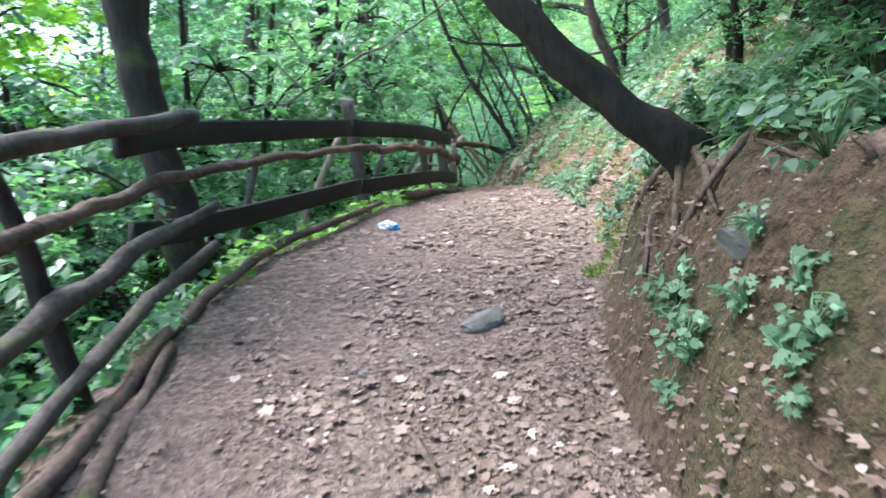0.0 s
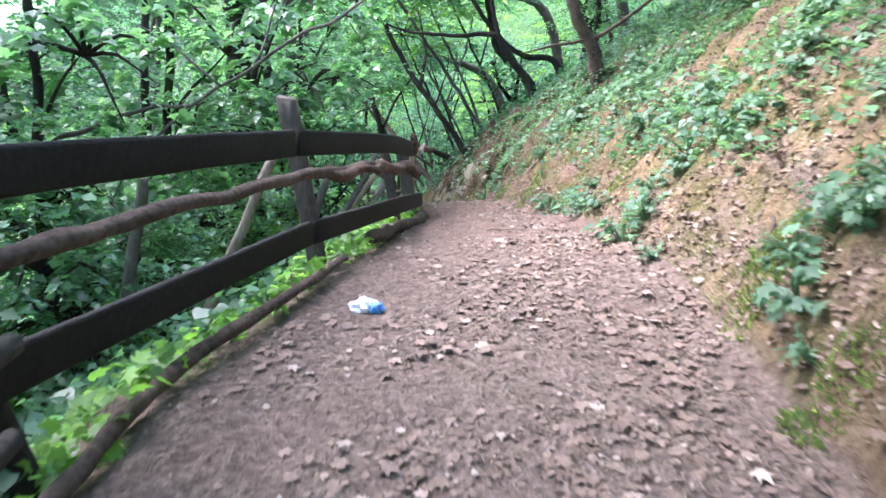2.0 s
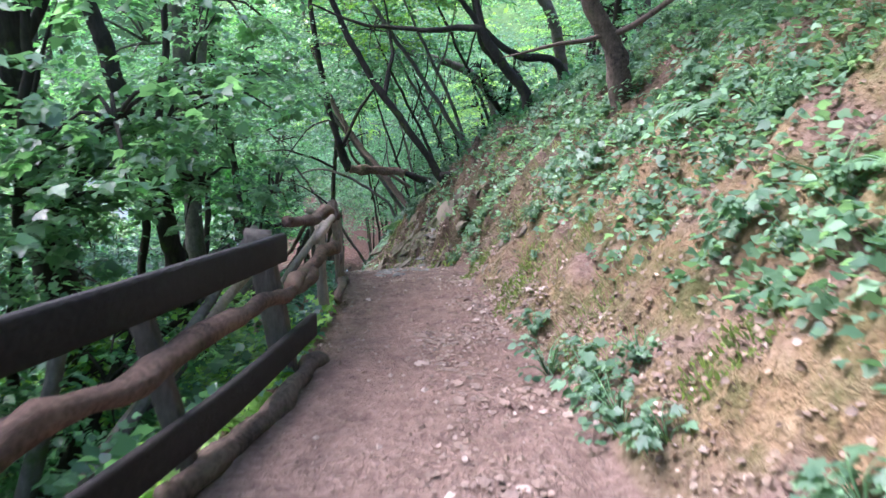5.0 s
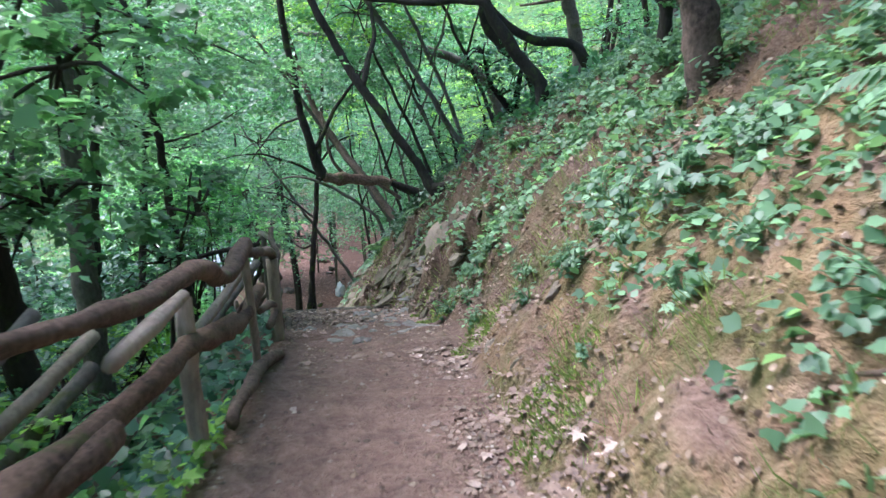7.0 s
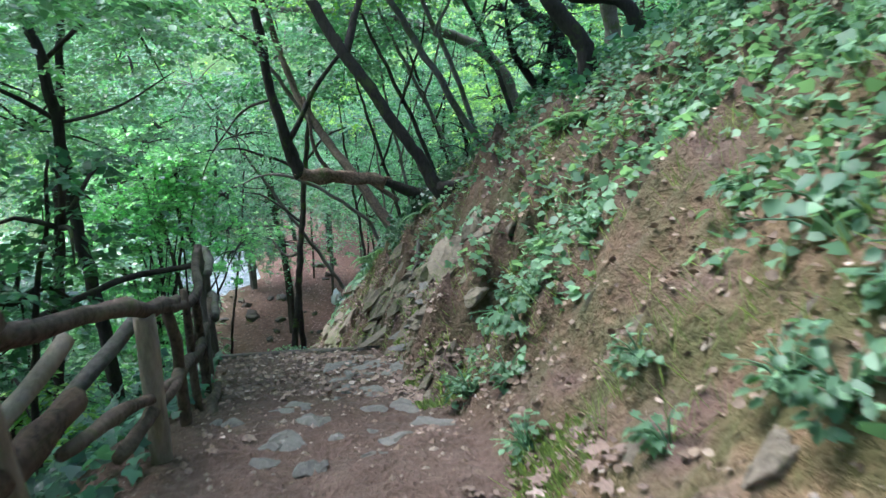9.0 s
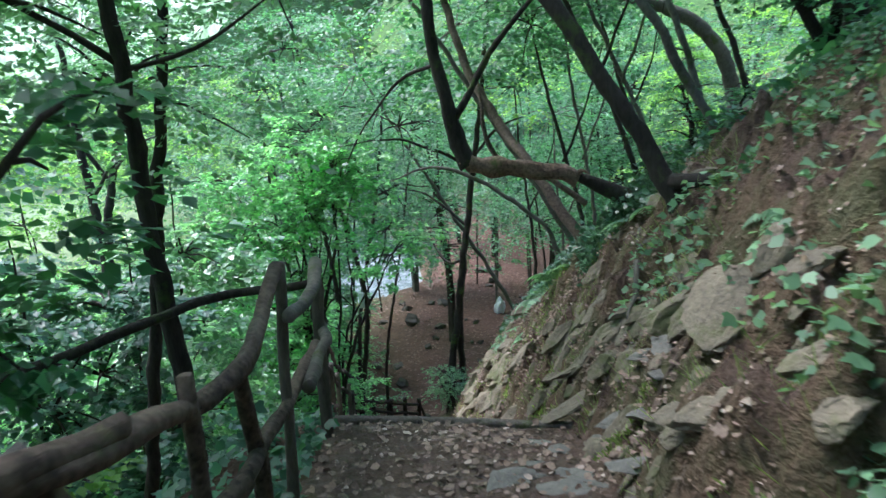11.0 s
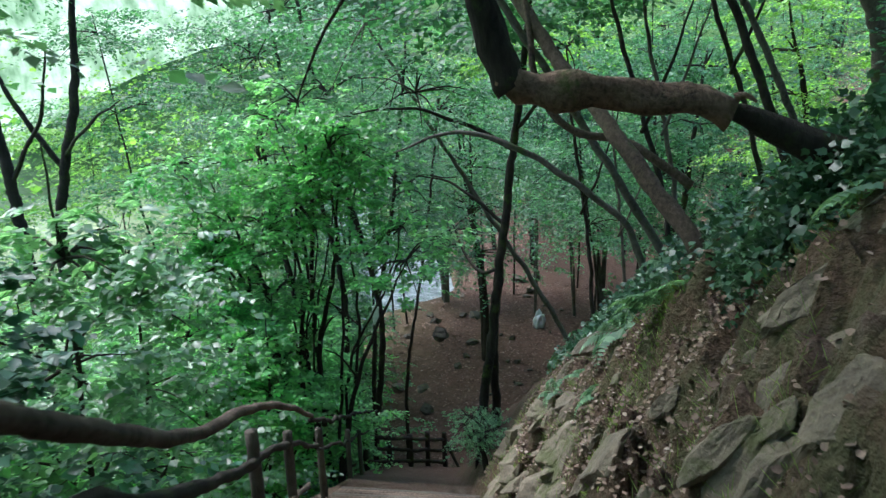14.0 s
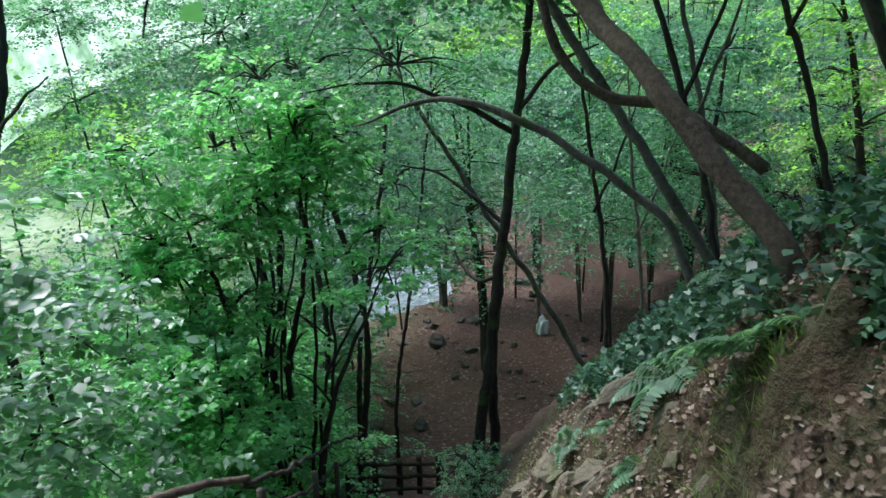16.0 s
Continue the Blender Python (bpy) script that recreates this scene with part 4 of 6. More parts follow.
own_tree("bare_pole_tree", "pale smooth stem slanting across from the fern bank",
         [(1.25, 27.5, -4.1), (0.98, 27.5, -3.43), (0.43, 27.5, -2.98), (-0.17, 27.5, -2.58), (-0.77, 27.5, -2.41), (-1.1, 27.5, -2.42), (-1.6, 27.4, -2.6)], [0.045, 0.038, 0.036, 0.034, 0.028, 0.02, 0.008], BARK_GREY, seed=8)
for k, (pts, r) in enumerate([
        ([(-4.7, 37.2, -13.2), (-4.9, 37, -12.09), (-4.52, 37, -8.4), (-4.99, 37, -5.74), (-5.41, 37, -4.47), (-5.76, 37, -2.65), (-6.2, 37, 0.5)], 0.13),
        ([(-5.5, 36.5, -13.2), (-5.83, 36.5, -11.54), (-5.29, 36.5, -8.23), (-5.59, 36.5, -5.62), (-6.24, 36.5, -3.19), (-6.6, 36.4, -0.5)], 0.12),
        ([(-5.1, 37.6, -13.2), (-4.9, 37.6, -9), (-4.2, 37.8, -5), (-3.7, 38, -1)], 0.1),
        ([(-5.9, 37.0, -13.2), (-6.6, 37, -9), (-7.2, 37, -5), (-7.4, 37, -1)], 0.1),
        ([(-4.4, 38.6, -13.2), (-4.3, 38.6, -10.5), (-3.6, 38.6, -6.5), (-3.0, 38.6, -2)], 0.08)]):
    own_tree("river_tree", "dark multi-stemmed tree growing by the river terrace", pts, [r * 0.75, r * 0.3], BARK_DARK,
             [([pts[-2], tuple(Vector(pts[-2]) + Vector((0.9, -0.8, 0.5))), tuple(Vector(pts[-2]) + Vector((1.9, -1.6, 0.6)))], [0.04, 0.03, 0.01])],
             [(tuple(Vector(pts[-1]) + Vector((0, -0.8, -1.0))), 2.2, 320, 0.1), (tuple(Vector(pts[-2]) + Vector((0.7, -1.4, 0.3))), 1.4, 150, 0.09)], seed=20 + k, group="trees by the river terrace")
own_tree("valley_tree", "slender dark tree in the valley with pale light behind",
         [to_ground(-10.4, 33), (-10.31, 33, -5.96), (-9.91, 33, -3.62), (-9.4, 33, -2.0), (-9.0, 33, 1)], [0.15, 0.12, 0.1, 0.09, 0.04], BARK_DARK,
         [([(-9.91, 33, -3.6), (-10.6, 32.6, -2.0), (-11, 32.5, 0)], [0.07, 0.05, 0.03]), ([(-9.9, 33, -3.4), (-8.8, 32.5, -2.6), (-7.8, 32, -2.2)], [0.04, 0.03, 0.01])],
         [((-9.6, 32.6, 1.0), 2.4, 300, 0.1)], seed=31)
own_tree("valley_tree", "thin dark tree in the valley behind the railing",
         [to_ground(-8.0, 29.4), (-8.13, 29.4, -5.04), (-8.2, 29.4, -3.32), (-8.3, 29.4, -1.9), (-8.5, 29.5, 1.2)], [0.14, 0.1, 0.09, 0.08, 0.03], BARK_DARK,
         [([(-8.2, 29.4, -3.3), (-7.4, 29.2, -2.3), (-6.9, 29, -1.2)], [0.04, 0.03, 0.012])], [((-8.4, 29.4, 1.2), 2.1, 260, 0.095)], seed=32)
own_tree("slope_tree", "dark forked tree on the slope below the fence",
         [to_ground(-1.9, 17), (-1.85, 17, -1.48), (-1.76, 17, 0.33), (-1.72, 17, 1.71), (-1.7, 17, 4.5)], [0.15, 0.12, 0.11, 0.1, 0.05], BARK_GREY,
         [([(-1.78, 17, 0.2), (-1.5, 17.1, 1.0), (-1.35, 17.2, 2.4)], [0.07, 0.06, 0.03])], [((-2.1, 17, 1.2), 1.3, 240, 0.085), ((-1.7, 17, 4.4), 2.0, 260, 0.09)], LEAF_D, seed=33)
own_tree("slope_tree", "brown leaning tree on the slope among leafy branches",
         [to_ground(-1.5, 15), (-1.65, 15, -0.7), (-1.85, 15, 0.27), (-2.0, 15, 1.13), (-2.14, 15, 1.7), (-2.6, 15, 4)], [0.13, 0.11, 0.1, 0.09, 0.085, 0.04], BARK_DARK,
         [([(-1.85, 15, 0.3), (-1.5, 14.6, 0.8), (-1.0, 14.2, 1.0)], [0.03, 0.02, 0.008])], [((-2.0, 14.6, 0.5), 1.25, 240, 0.085), ((-2.6, 15, 3.6), 1.9, 260, 0.09)], LEAF_M, seed=34)
own_tree("slope_tree", "thick dark tree on the slope below the fence",
         [to_ground(-2.1, 13.2), (-2.08, 13.1, 0.44), (-2.07, 13, 1.0), (-2.04, 13, 1.61), (-2.1, 13, 4.5)], [0.19, 0.16, 0.15, 0.14, 0.08], BARK_DARK,
         [([(-2.05, 13, 1.2), (-1.6, 13.2, 1.9), (-1.2, 13.4, 2.2)], [0.05, 0.03, 0.012])], [((-2.6, 12.6, 0.3), 1.3, 240, 0.085), ((-2.2, 13, 4.2), 2.0, 260, 0.09)], LEAF_M, seed=35)
own_tree("upper_tree", "reddish grey trunk on the leafy hillside above the bank",
         [to_ground(3.25, 14.7), (3.15, 14.7, 0.95), (3.01, 14.7, 1.25), (2.82, 14.7, 1.6), (2.5, 14.8, 3.0), (2.3, 15, 5)], [0.13, 0.115, 0.1, 0.095, 0.08, 0.04], BARK_BROWN,
         [([(3.05, 14.7, 1.2), (2.4, 14.5, 1.1), (1.9, 14.3, 1.0)], [0.03, 0.02, 0.006]), ([(3.05, 14.7, 1.15), (3.8, 14.2, 1.7), (4.4, 13.8, 2.3)], [0.035, 0.025, 0.01])], [((2.3, 15.2, 4.6), 1.8, 280, 0.09)], LEAF_A, seed=37)
own_tree("crooked_tree", "dark crooked trunk with a long horizontal limb on the hillside",
         [to_ground(3.5, 20.5), (3.34, 20.5, 0.15), (3.05, 20.5, 0.5), (2.75, 20.5, 0.95), (2.6, 20.5, 1.2), (2.2, 20.6, 1.25), (1.7, 20.5, 1.22), (0.64, 20.5, 1.35), (-0.3, 20.5, 1.7)], [0.13, 0.1, 0.09, 0.08, 0.07, 0.055, 0.045, 0.03, 0.015], BARK_DARK,
         [([(2.65, 20.5, 1.15), (2.5, 20.7, 2.2), (2.6, 21, 4)], [0.06, 0.05, 0.03])], [((2.4, 21, 4.2), 2.0, 280, 0.09)], seed=38)
own_tree("crooked_tree", "dark bent trunk on the hillside above the stairs",
         [to_ground(4.1, 23.5), (3.91, 23.5, 0.0), (3.33, 23.5, 0.57), (3.04, 23.5, 1.11), (2.8, 23.6, 3), (2.9, 23.8, 5)], [0.14, 0.11, 0.09, 0.08, 0.065, 0.04], BARK_DARK, (), [((2.8, 23.9, 5), 2.1, 300, 0.09)], seed=39)
own_tree("crooked_tree", "low dark limb reaching out from the hillside",
         [to_ground(4.7, 21.9), (4.24, 21.9, 0.55), (3.55, 21.9, 0.68), (2.97, 21.9, 1.08), (2.3, 22, 2.0), (1.8, 22.2, 3.4)], [0.12, 0.08, 0.07, 0.065, 0.05, 0.03], BARK_DARK, (), [((1.7, 22.4, 3.6), 1.8, 260, 0.09)], seed=40)
own_tree("fallen_branch_tree", "dead tree with a long bare branch above the fence",
         [to_ground(-3.6, 9.3), (-3.2, 9.2, 0.2), (-2.6, 9, 0.75), (-2.1, 9, 0.89), (-1.87, 9, 0.89), (-1.33, 9, 1.19), (-0.93, 9, 1.41), (-0.6, 9, 1.54), (0.2, 9, 2.1), (1.0, 9, 2.9)], [0.035, 0.025, 0.02, 0.013, 0.013, 0.014, 0.014, 0.013, 0.011, 0.005], BARK_GREY,
         [([(-1.87, 9, 0.89), (-2.3, 9, 0.5), (-2.6, 9, 0.1)], [0.014, 0.01, 0.004]), ([(-1.33, 9, 1.19), (-1.2, 9.2, 1.5), (-1.0, 9.3, 1.9)], [0.012, 0.009, 0.004]), ([(-1.6, 9, 1.05), (-2.0, 9.2, 1.35), (-2.3, 9.4, 1.5)], [0.012, 0.008, 0.003])], seed=41)

def screen_tree(x, y, tall, radius, sprays, leaf, seed):
    """A leafy young hornbeam on the slope beside the stairs, in layers from low down."""
    foot = to_ground(x, y)
    z = foot[2]
    top = (x + 0.3, y - 0.4, z + tall)
    layers = [((x + 0.35 * ((k * 7 + seed) % 3 - 1), y - 0.15 * k, z + tall * (0.22 + 0.2 * k)), radius * (1.1 - 0.12 * k), sprays // 4, 0.135) for k in range(4)]
    own_tree("hornbeam_tree", "young hornbeam with flat leaf layers beside the stairs", [foot, (x - 0.1, y, z + tall * 0.35), (x + 0.15, y - 0.2, z + tall * 0.7), top], [0.034, 0.03, 0.022, 0.008], BARK_DARK,
             [([(x - 0.1, y, z + tall * 0.35), (x + 0.7, y - 0.6, z + tall * 0.5), (x + 1.3, y - 1.0, z + tall * 0.52)], [0.03, 0.02, 0.006])], layers, leaf, seed, "hornbeams beside the stairs")


SCREEN = [(-4.9, 22.6, 5.4, 1.5, 520), (-6.6, 21.2, 6.2, 1.6, 520), (-4.6, 25.6, 6.0, 1.35, 520), (-6.4, 25.0, 6.8, 1.7, 560), (-8.6, 24.0, 7.6, 1.9, 560),
          (-5.6, 28.2, 6.6, 1.5, 560), (-7.6, 28.4, 7.4, 1.9, 560), (-6.4, 31.2, 6.6, 1.6, 560), (-8.6, 32.0, 7.4, 2.0, 560), (-6.6, 34.2, 6.0, 1.5, 520), (-10.8, 27.6, 8.4, 2.1, 560),
          (-11.2, 31.0, 8.4, 2.1, 560), (-3.9, 18.6, 4.0, 1.1, 380), (-5.6, 18.2, 5.4, 1.5, 460), (-8.2, 35.8, 7.0, 1.9, 520), (-10.6, 35.5, 8.0, 2.0, 520)]
SCREEN += [(-5.7, 35.2, 5.6, 1.25, 460), (-6.9, 36.6, 6.4, 1.5, 460), (-5.2, 33.0, 5.0, 1.05, 380), (-8.4, 38.6, 7.0, 1.8, 480), (-6.2, 38.8, 6.4, 1.3, 420), (-4.9, 30.6, 4.6, 0.95, 360), (-7.2, 40.5, 7.0, 1.5, 460),
           (-10.2, 42.0, 7.5, 2.0, 460), (-12.5, 38.5, 8.0, 2.2, 460), (-13.5, 33.5, 8.5, 2.2, 460), (-7.6, 43.5, 7.0, 1.5, 420), (-9.6, 47.5, 7.5, 1.8, 420), (-4.2, 23.6, 4.6, 1.15, 420)]
# shade is put in by position: dark leaves near the stairs, lit ones beyond
for k, (x, y, tall, radius, sprays) in enumerate(SCREEN):
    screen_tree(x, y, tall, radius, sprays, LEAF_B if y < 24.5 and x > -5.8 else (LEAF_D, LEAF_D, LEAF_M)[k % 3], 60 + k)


def coppice():
    """An old coppiced hornbeam behind the railing: a fan of bent dark stems from one stool."""
    rng = random.Random(171)
    stems, crowns = [], []
    for k in range(17):
        lean = -1.5 + 3.1 * k / 16 + rng.uniform(-0.25, 0.25)
        x, y = -4.85 + 0.28 * lean + rng.uniform(-0.15, 0.15), 32.8 + rng.uniform(-0.45, 0.45)
        z = height(x, y) - 0.2
        top = rng.uniform(-4.6, -2.2) - 0.5 * abs(lean)
        h = top - z
        bend = rng.uniform(-0.25, 0.25)
        pts = [(x, y, z), (x + 0.12 * lean + bend * 0.6, y - 0.05, z + h * 0.25), (x + 0.34 * lean + bend, y - 0.2, z + h * 0.52), (x + 0.68 * lean - bend * 0.4, y - 0.45, z + h * 0.8), (x + lean, y - 0.8, top)]
        r = rng.choice([0.03, 0.04, 0.045, 0.06, 0.075])
        stems.append((pts, [r, r * 0.85, r * 0.7, r * 0.5, 0.01]))
        a = Vector(pts[2])
        side = rng.choice([-1, 1]) * rng.uniform(0.4, 0.9)
        stems.append(([tuple(a), tuple(a + Vector((side * 0.5, -0.2, 0.5))), tuple(a + Vector((side, -0.4, 0.75)))], [r * 0.4, r * 0.3, 0.004]))
        crowns.append((pts[4], 0.95, 70, 0.125))
        if lean < 0.1:
            crowns.append((tuple(Vector(pts[3]) + Vector((-0.3, -0.6, -0.3))), 0.85, 55, 0.125))
        if lean < -0.6:
            crowns.append((tuple(Vector(pts[2]) + Vector((-0.4, -0.7, -0.2))), 0.8, 60, 0.125))
    own_tree("coppice_tree", "dark many-stemmed coppiced hornbeam at the stair foot", stems[8][0], [0.09, 0.075, 0.06, 0.045, 0.015], BARK_DARK, stems[:8] + stems[9:], crowns, LEAF_D, seed=171)


coppice()
own_tree("young_tree", "shaded young tree leaning out behind the branch fence", [(-1.25, 17.30, -2.90), (-1.10, 17.20, -1.73), (-0.75, 17.10, -0.36)], [0.03, 0.024, 0.01], BARK_DARK, (), [((-0.75, 17.10, -0.76), 0.7, 70, 0.085), ((-1.15, 17.20, -1.26), 0.5, 40, 0.08)], LEAF_A, 182, "young trees behind the fence")
# hillside trees added for shade; their crowns hang unseen over the bank
for k, (y, reach, lift, sprays) in enumerate(((-3.0, 1.6, 5.6, 480), (1.0, 1.9, 5.4, 700), (3.2, 1.5, 4.6, 300), (5.0, 2.6, 6.0, 900), (9.0, 2.8, 6.4, 700), (13.0, 2.6, 6.8, 480), (16.5, 2.0, 7.2, 240), (20.0, 1.6, 7.5, 240), (23.5, 1.2, 8.2, 240), (27.0, 0.8, 8.6, 240), (31.0, 0.6, 9.0, 220))):
    base = float(edge_right(y)) + 6.5
    g = to_ground(base, y)
    mid = (base - 0.8, y, g[2] + 3.5)
    tip = (float(edge_right(y)) + reach, y + 0.5, float(path_z(y)) + lift)
    own_tree("shade_tree", "tall hillside tree added so that its high crown shades the bank", [g, mid, ((mid[0] + tip[0]) / 2, y, max(mid[2], tip[2]) + 0.6), (tip[0], tip[1], max(mid[2], tip[2]) + 0.9)], [0.17, 0.14, 0.1, 0.05], BARK_GREY, (),
             [(tip, 2.6, sprays, 0.16), ((tip[0] + 2.6, tip[1] + 0.6, tip[2] + 1.6), 2.6, sprays, 0.16)], LEAF_A, 90 + k, "canopy trees on the hillside")
# unseen trees added round the start; their crowns shade the path
for k, (x, y, z, r) in enumerate(((-3.6, -1.0, 5.0, 2.2), (-3.4, 1.6, 5.6, 1.7), (-0.8, -2.8, 5.5, 2.2))):
    g = to_ground(x - 1.6, y - 1.2)
    own_tree("shade_tree", "tall slope tree added so that its crown shades the path", [g, (x - 1.3, y - 0.9, z * 0.3), (x - 0.6, y - 0.4, z * 0.7), (x, y, z)], [0.15, 0.13, 0.09, 0.04], BARK_GREY, (), [((x, y, z), r, 190, 0.15)], LEAF_A, 110 + k, "canopy trees on the hillside")
# trees added below the fence so that their high crowns shade it
for k, (x, y, z, r, sprays) in enumerate(((-4.6, 21.0, 3.6, 1.8, 220), (-4.1, 18.4, 4.2, 1.7, 200), (-5.4, 23.6, 3.6, 1.8, 200))):
    g = Vector(to_ground(min(x, -3.4) - 1.0, y - 0.6))
    tip = Vector((x, y, z))
    own_tree("shade_tree", "tall slope tree added so that its crown shades the path", [tuple(g), tuple(g.lerp(tip, 0.35) + Vector((-0.3, 0, 0.3))), tuple(g.lerp(tip, 0.7) + Vector((-0.2, 0, 0.3))), tuple(tip)], [0.13, 0.11, 0.08, 0.03], BARK_GREY, (), [(tuple(tip), r, sprays, 0.14)], LEAF_A, 210 + k, "canopy trees on the hillside")
# stems that end in crowns added above the stairs to shade them
for k, y in enumerate((23.0, 28.0, 33.0)):
    x = (float(edge_left(y)) + float(edge_right(y))) / 2
    g = Vector(to_ground(float(edge_right(y)) + 2.6, y + 0.6))
    tip = Vector((x - 0.4, y, float(path_z(y)) + 9.2))
    own_tree("slanting_tree", "slim mossy stem slanting out from the ferny hillside", [tuple(g), tuple(g.lerp(tip, 0.3) + Vector((0.1, 0, -0.1))), tuple(g.lerp(tip, 0.65)), tuple(tip)], [0.055, 0.05, 0.04, 0.02], BARK_GREY, (),
             [(tuple(tip), 2.2, 240, 0.11)], LEAF_A, 120 + k, "slanting stems on the hillside")
for k, (x, y, dx, tall) in enumerate(((2.6, 26.5, -1.8, 4.5), (3.3, 28.0, -2.2, 5.0), (1.9, 29.5, -1.2, 5.0), (3.0, 24.2, -1.7, 4.5), (4.0, 25.8, -2.0, 5.0), (2.2, 31.5, -0.9, 6.0), (0.8, 34.0, -0.6, 6.5), (1.6, 37.0, -0.4, 7.0), (3.4, 30.6, -1.6, 5.6))):
    g = Vector(to_ground(x, y))
    tip = g + Vector((dx, 0.4, tall))
    own_tree("slanting_tree", "slim mossy stem slanting out from the ferny hillside", [tuple(g), tuple(g.lerp(tip, 0.4) + Vector((0.12, 0, -0.1))), tuple(g.lerp(tip, 0.75)), tuple(tip)], [0.045, 0.04, 0.032, 0.015], BARK_GREY if k % 2 else BARK_DARK,
             [([tuple(g.lerp(tip, 0.5)), tuple(g.lerp(tip, 0.6) + Vector((0.5, -0.2, 0.5))), tuple(g.lerp(tip, 0.7) + Vector((0.9, -0.3, 1.1)))], [0.03, 0.02, 0.008])],
             [(tuple(tip), 1.6, 170, 0.095)], LEAF_C if k % 3 == 0 else LEAF_A, 140 + k, "slanting stems on the hillside")
for k, (foot, trunk_top, crowns) in enumerate((
        ((-2.8, 18.6), (-1.6, 18.6, 3.0), [((-1.3, 18.6, 0.9), 1.2, 260, 0.085), ((-2.3, 19.2, 0.0), 1.2, 220, 0.085)]),
        ((-3.2, 21.5), (-1.9, 21.8, 3.0), [((-1.6, 21.8, 0.6), 1.4, 280, 0.09), ((-2.7, 21.5, -0.7), 1.3, 220, 0.09)]),
        ((-3.4, 11.5), (-2.6, 11.6, 3.5), [((-2.7, 11.6, 0.2), 1.1, 240, 0.08), ((-2.3, 10.6, -0.5), 0.9, 180, 0.08)]),
        ((-3.6, 8.2), (-3.0, 8.6, 3.5), [((-3.0, 8.4, 0.4), 1.1, 240, 0.08), ((-2.6, 7.6, -0.4), 0.8, 160, 0.08)]))):
    g = to_ground(*foot)
    mid = tuple((a + b) / 2 for a, b in zip(g, trunk_top))
    own_tree("slope_tree", "shaded leafy young tree on the slope behind the fence", [g, mid, trunk_top], [0.07, 0.055, 0.025], BARK_DARK, (), crowns, LEAF_M, 170 + k, "young trees on the slope")

for k, (x, y, tip, crowns) in enumerate((
        (-2.9, 10.6, (-2.2, 10.8, 3.6), [((-1.75, 10.4, 1.25), 0.9, 50, 0.115), ((-2.3, 10.9, 0.45), 0.9, 50, 0.115), ((-2.2, 10.6, 2.2), 1.0, 45, 0.115)]),
        (-2.5, 12.4, (-1.5, 12.5, 3.4), [((-1.15, 12.2, 0.75), 0.85, 50, 0.115), ((-1.7, 12.6, 0.15), 0.8, 45, 0.115), ((-1.3, 12.3, 1.8), 0.9, 45, 0.115)]),
        (-2.2, 14.8, (-1.2, 15.0, 3.2), [((-0.85, 14.6, 0.7), 0.8, 50, 0.11), ((-1.2, 14.9, -0.25), 0.7, 40, 0.11), ((-0.8, 14.8, 1.6), 0.9, 45, 0.11)]),
        (-3.2, 8.8, (-2.9, 8.9, 3.4), [((-2.5, 8.6, 1.3), 0.8, 42, 0.115), ((-2.9, 9.0, 0.3), 0.9, 50, 0.115)]))):
    g = Vector(to_ground(x, y))
    tip = Vector(tip)
    own_tree("maple_tree", "young field maple with broad shaded leaves behind the fence", [tuple(g), tuple(g.lerp(tip, 0.35) + Vector((-0.1, 0.05, 0))), tuple(g.lerp(tip, 0.7) + Vector((0.08, 0, 0))), tuple(tip)], [0.055, 0.045, 0.035, 0.012], BARK_DARK,
             [([tuple(g.lerp(tip, 0.55)), tuple(g.lerp(tip, 0.55).lerp(Vector(c[0]), 0.5) + Vector((0, 0, 0.1))), c[0]], [0.022, 0.016, 0.006]) for c in crowns], crowns, LEAF_M, 190 + k, "young maples behind the fence", lobed=True)

for k, (x, y, tip, crowns) in enumerate((
        (-5.4, 7.6, (-4.7, 7.8, 3.4), [((-4.6, 8.0, 1.9), 1.0, 60, 0.12), ((-4.3, 7.2, 0.5), 0.9, 55, 0.12), ((-4.9, 7.8, 2.9), 1.0, 50, 0.12)]),
        (-6.6, 9.4, (-5.9, 9.6, 3.6), [((-5.6, 9.4, 1.0), 1.1, 65, 0.12), ((-6.2, 9.8, 2.5), 1.1, 60, 0.12)]))):
    g, tip = Vector(to_ground(x, y)), Vector(tip)
    own_tree("maple_tree", "young field maple with leaves tinted a sunlit yellow green", [tuple(g), tuple(g.lerp(tip, 0.5) + Vector((-0.15, 0, 0))), tuple(tip)], [0.06, 0.045, 0.012], BARK_DARK,
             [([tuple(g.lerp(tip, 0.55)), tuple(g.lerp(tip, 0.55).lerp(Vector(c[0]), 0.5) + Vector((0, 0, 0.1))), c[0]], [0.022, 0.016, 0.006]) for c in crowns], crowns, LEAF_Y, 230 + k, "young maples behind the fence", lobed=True)


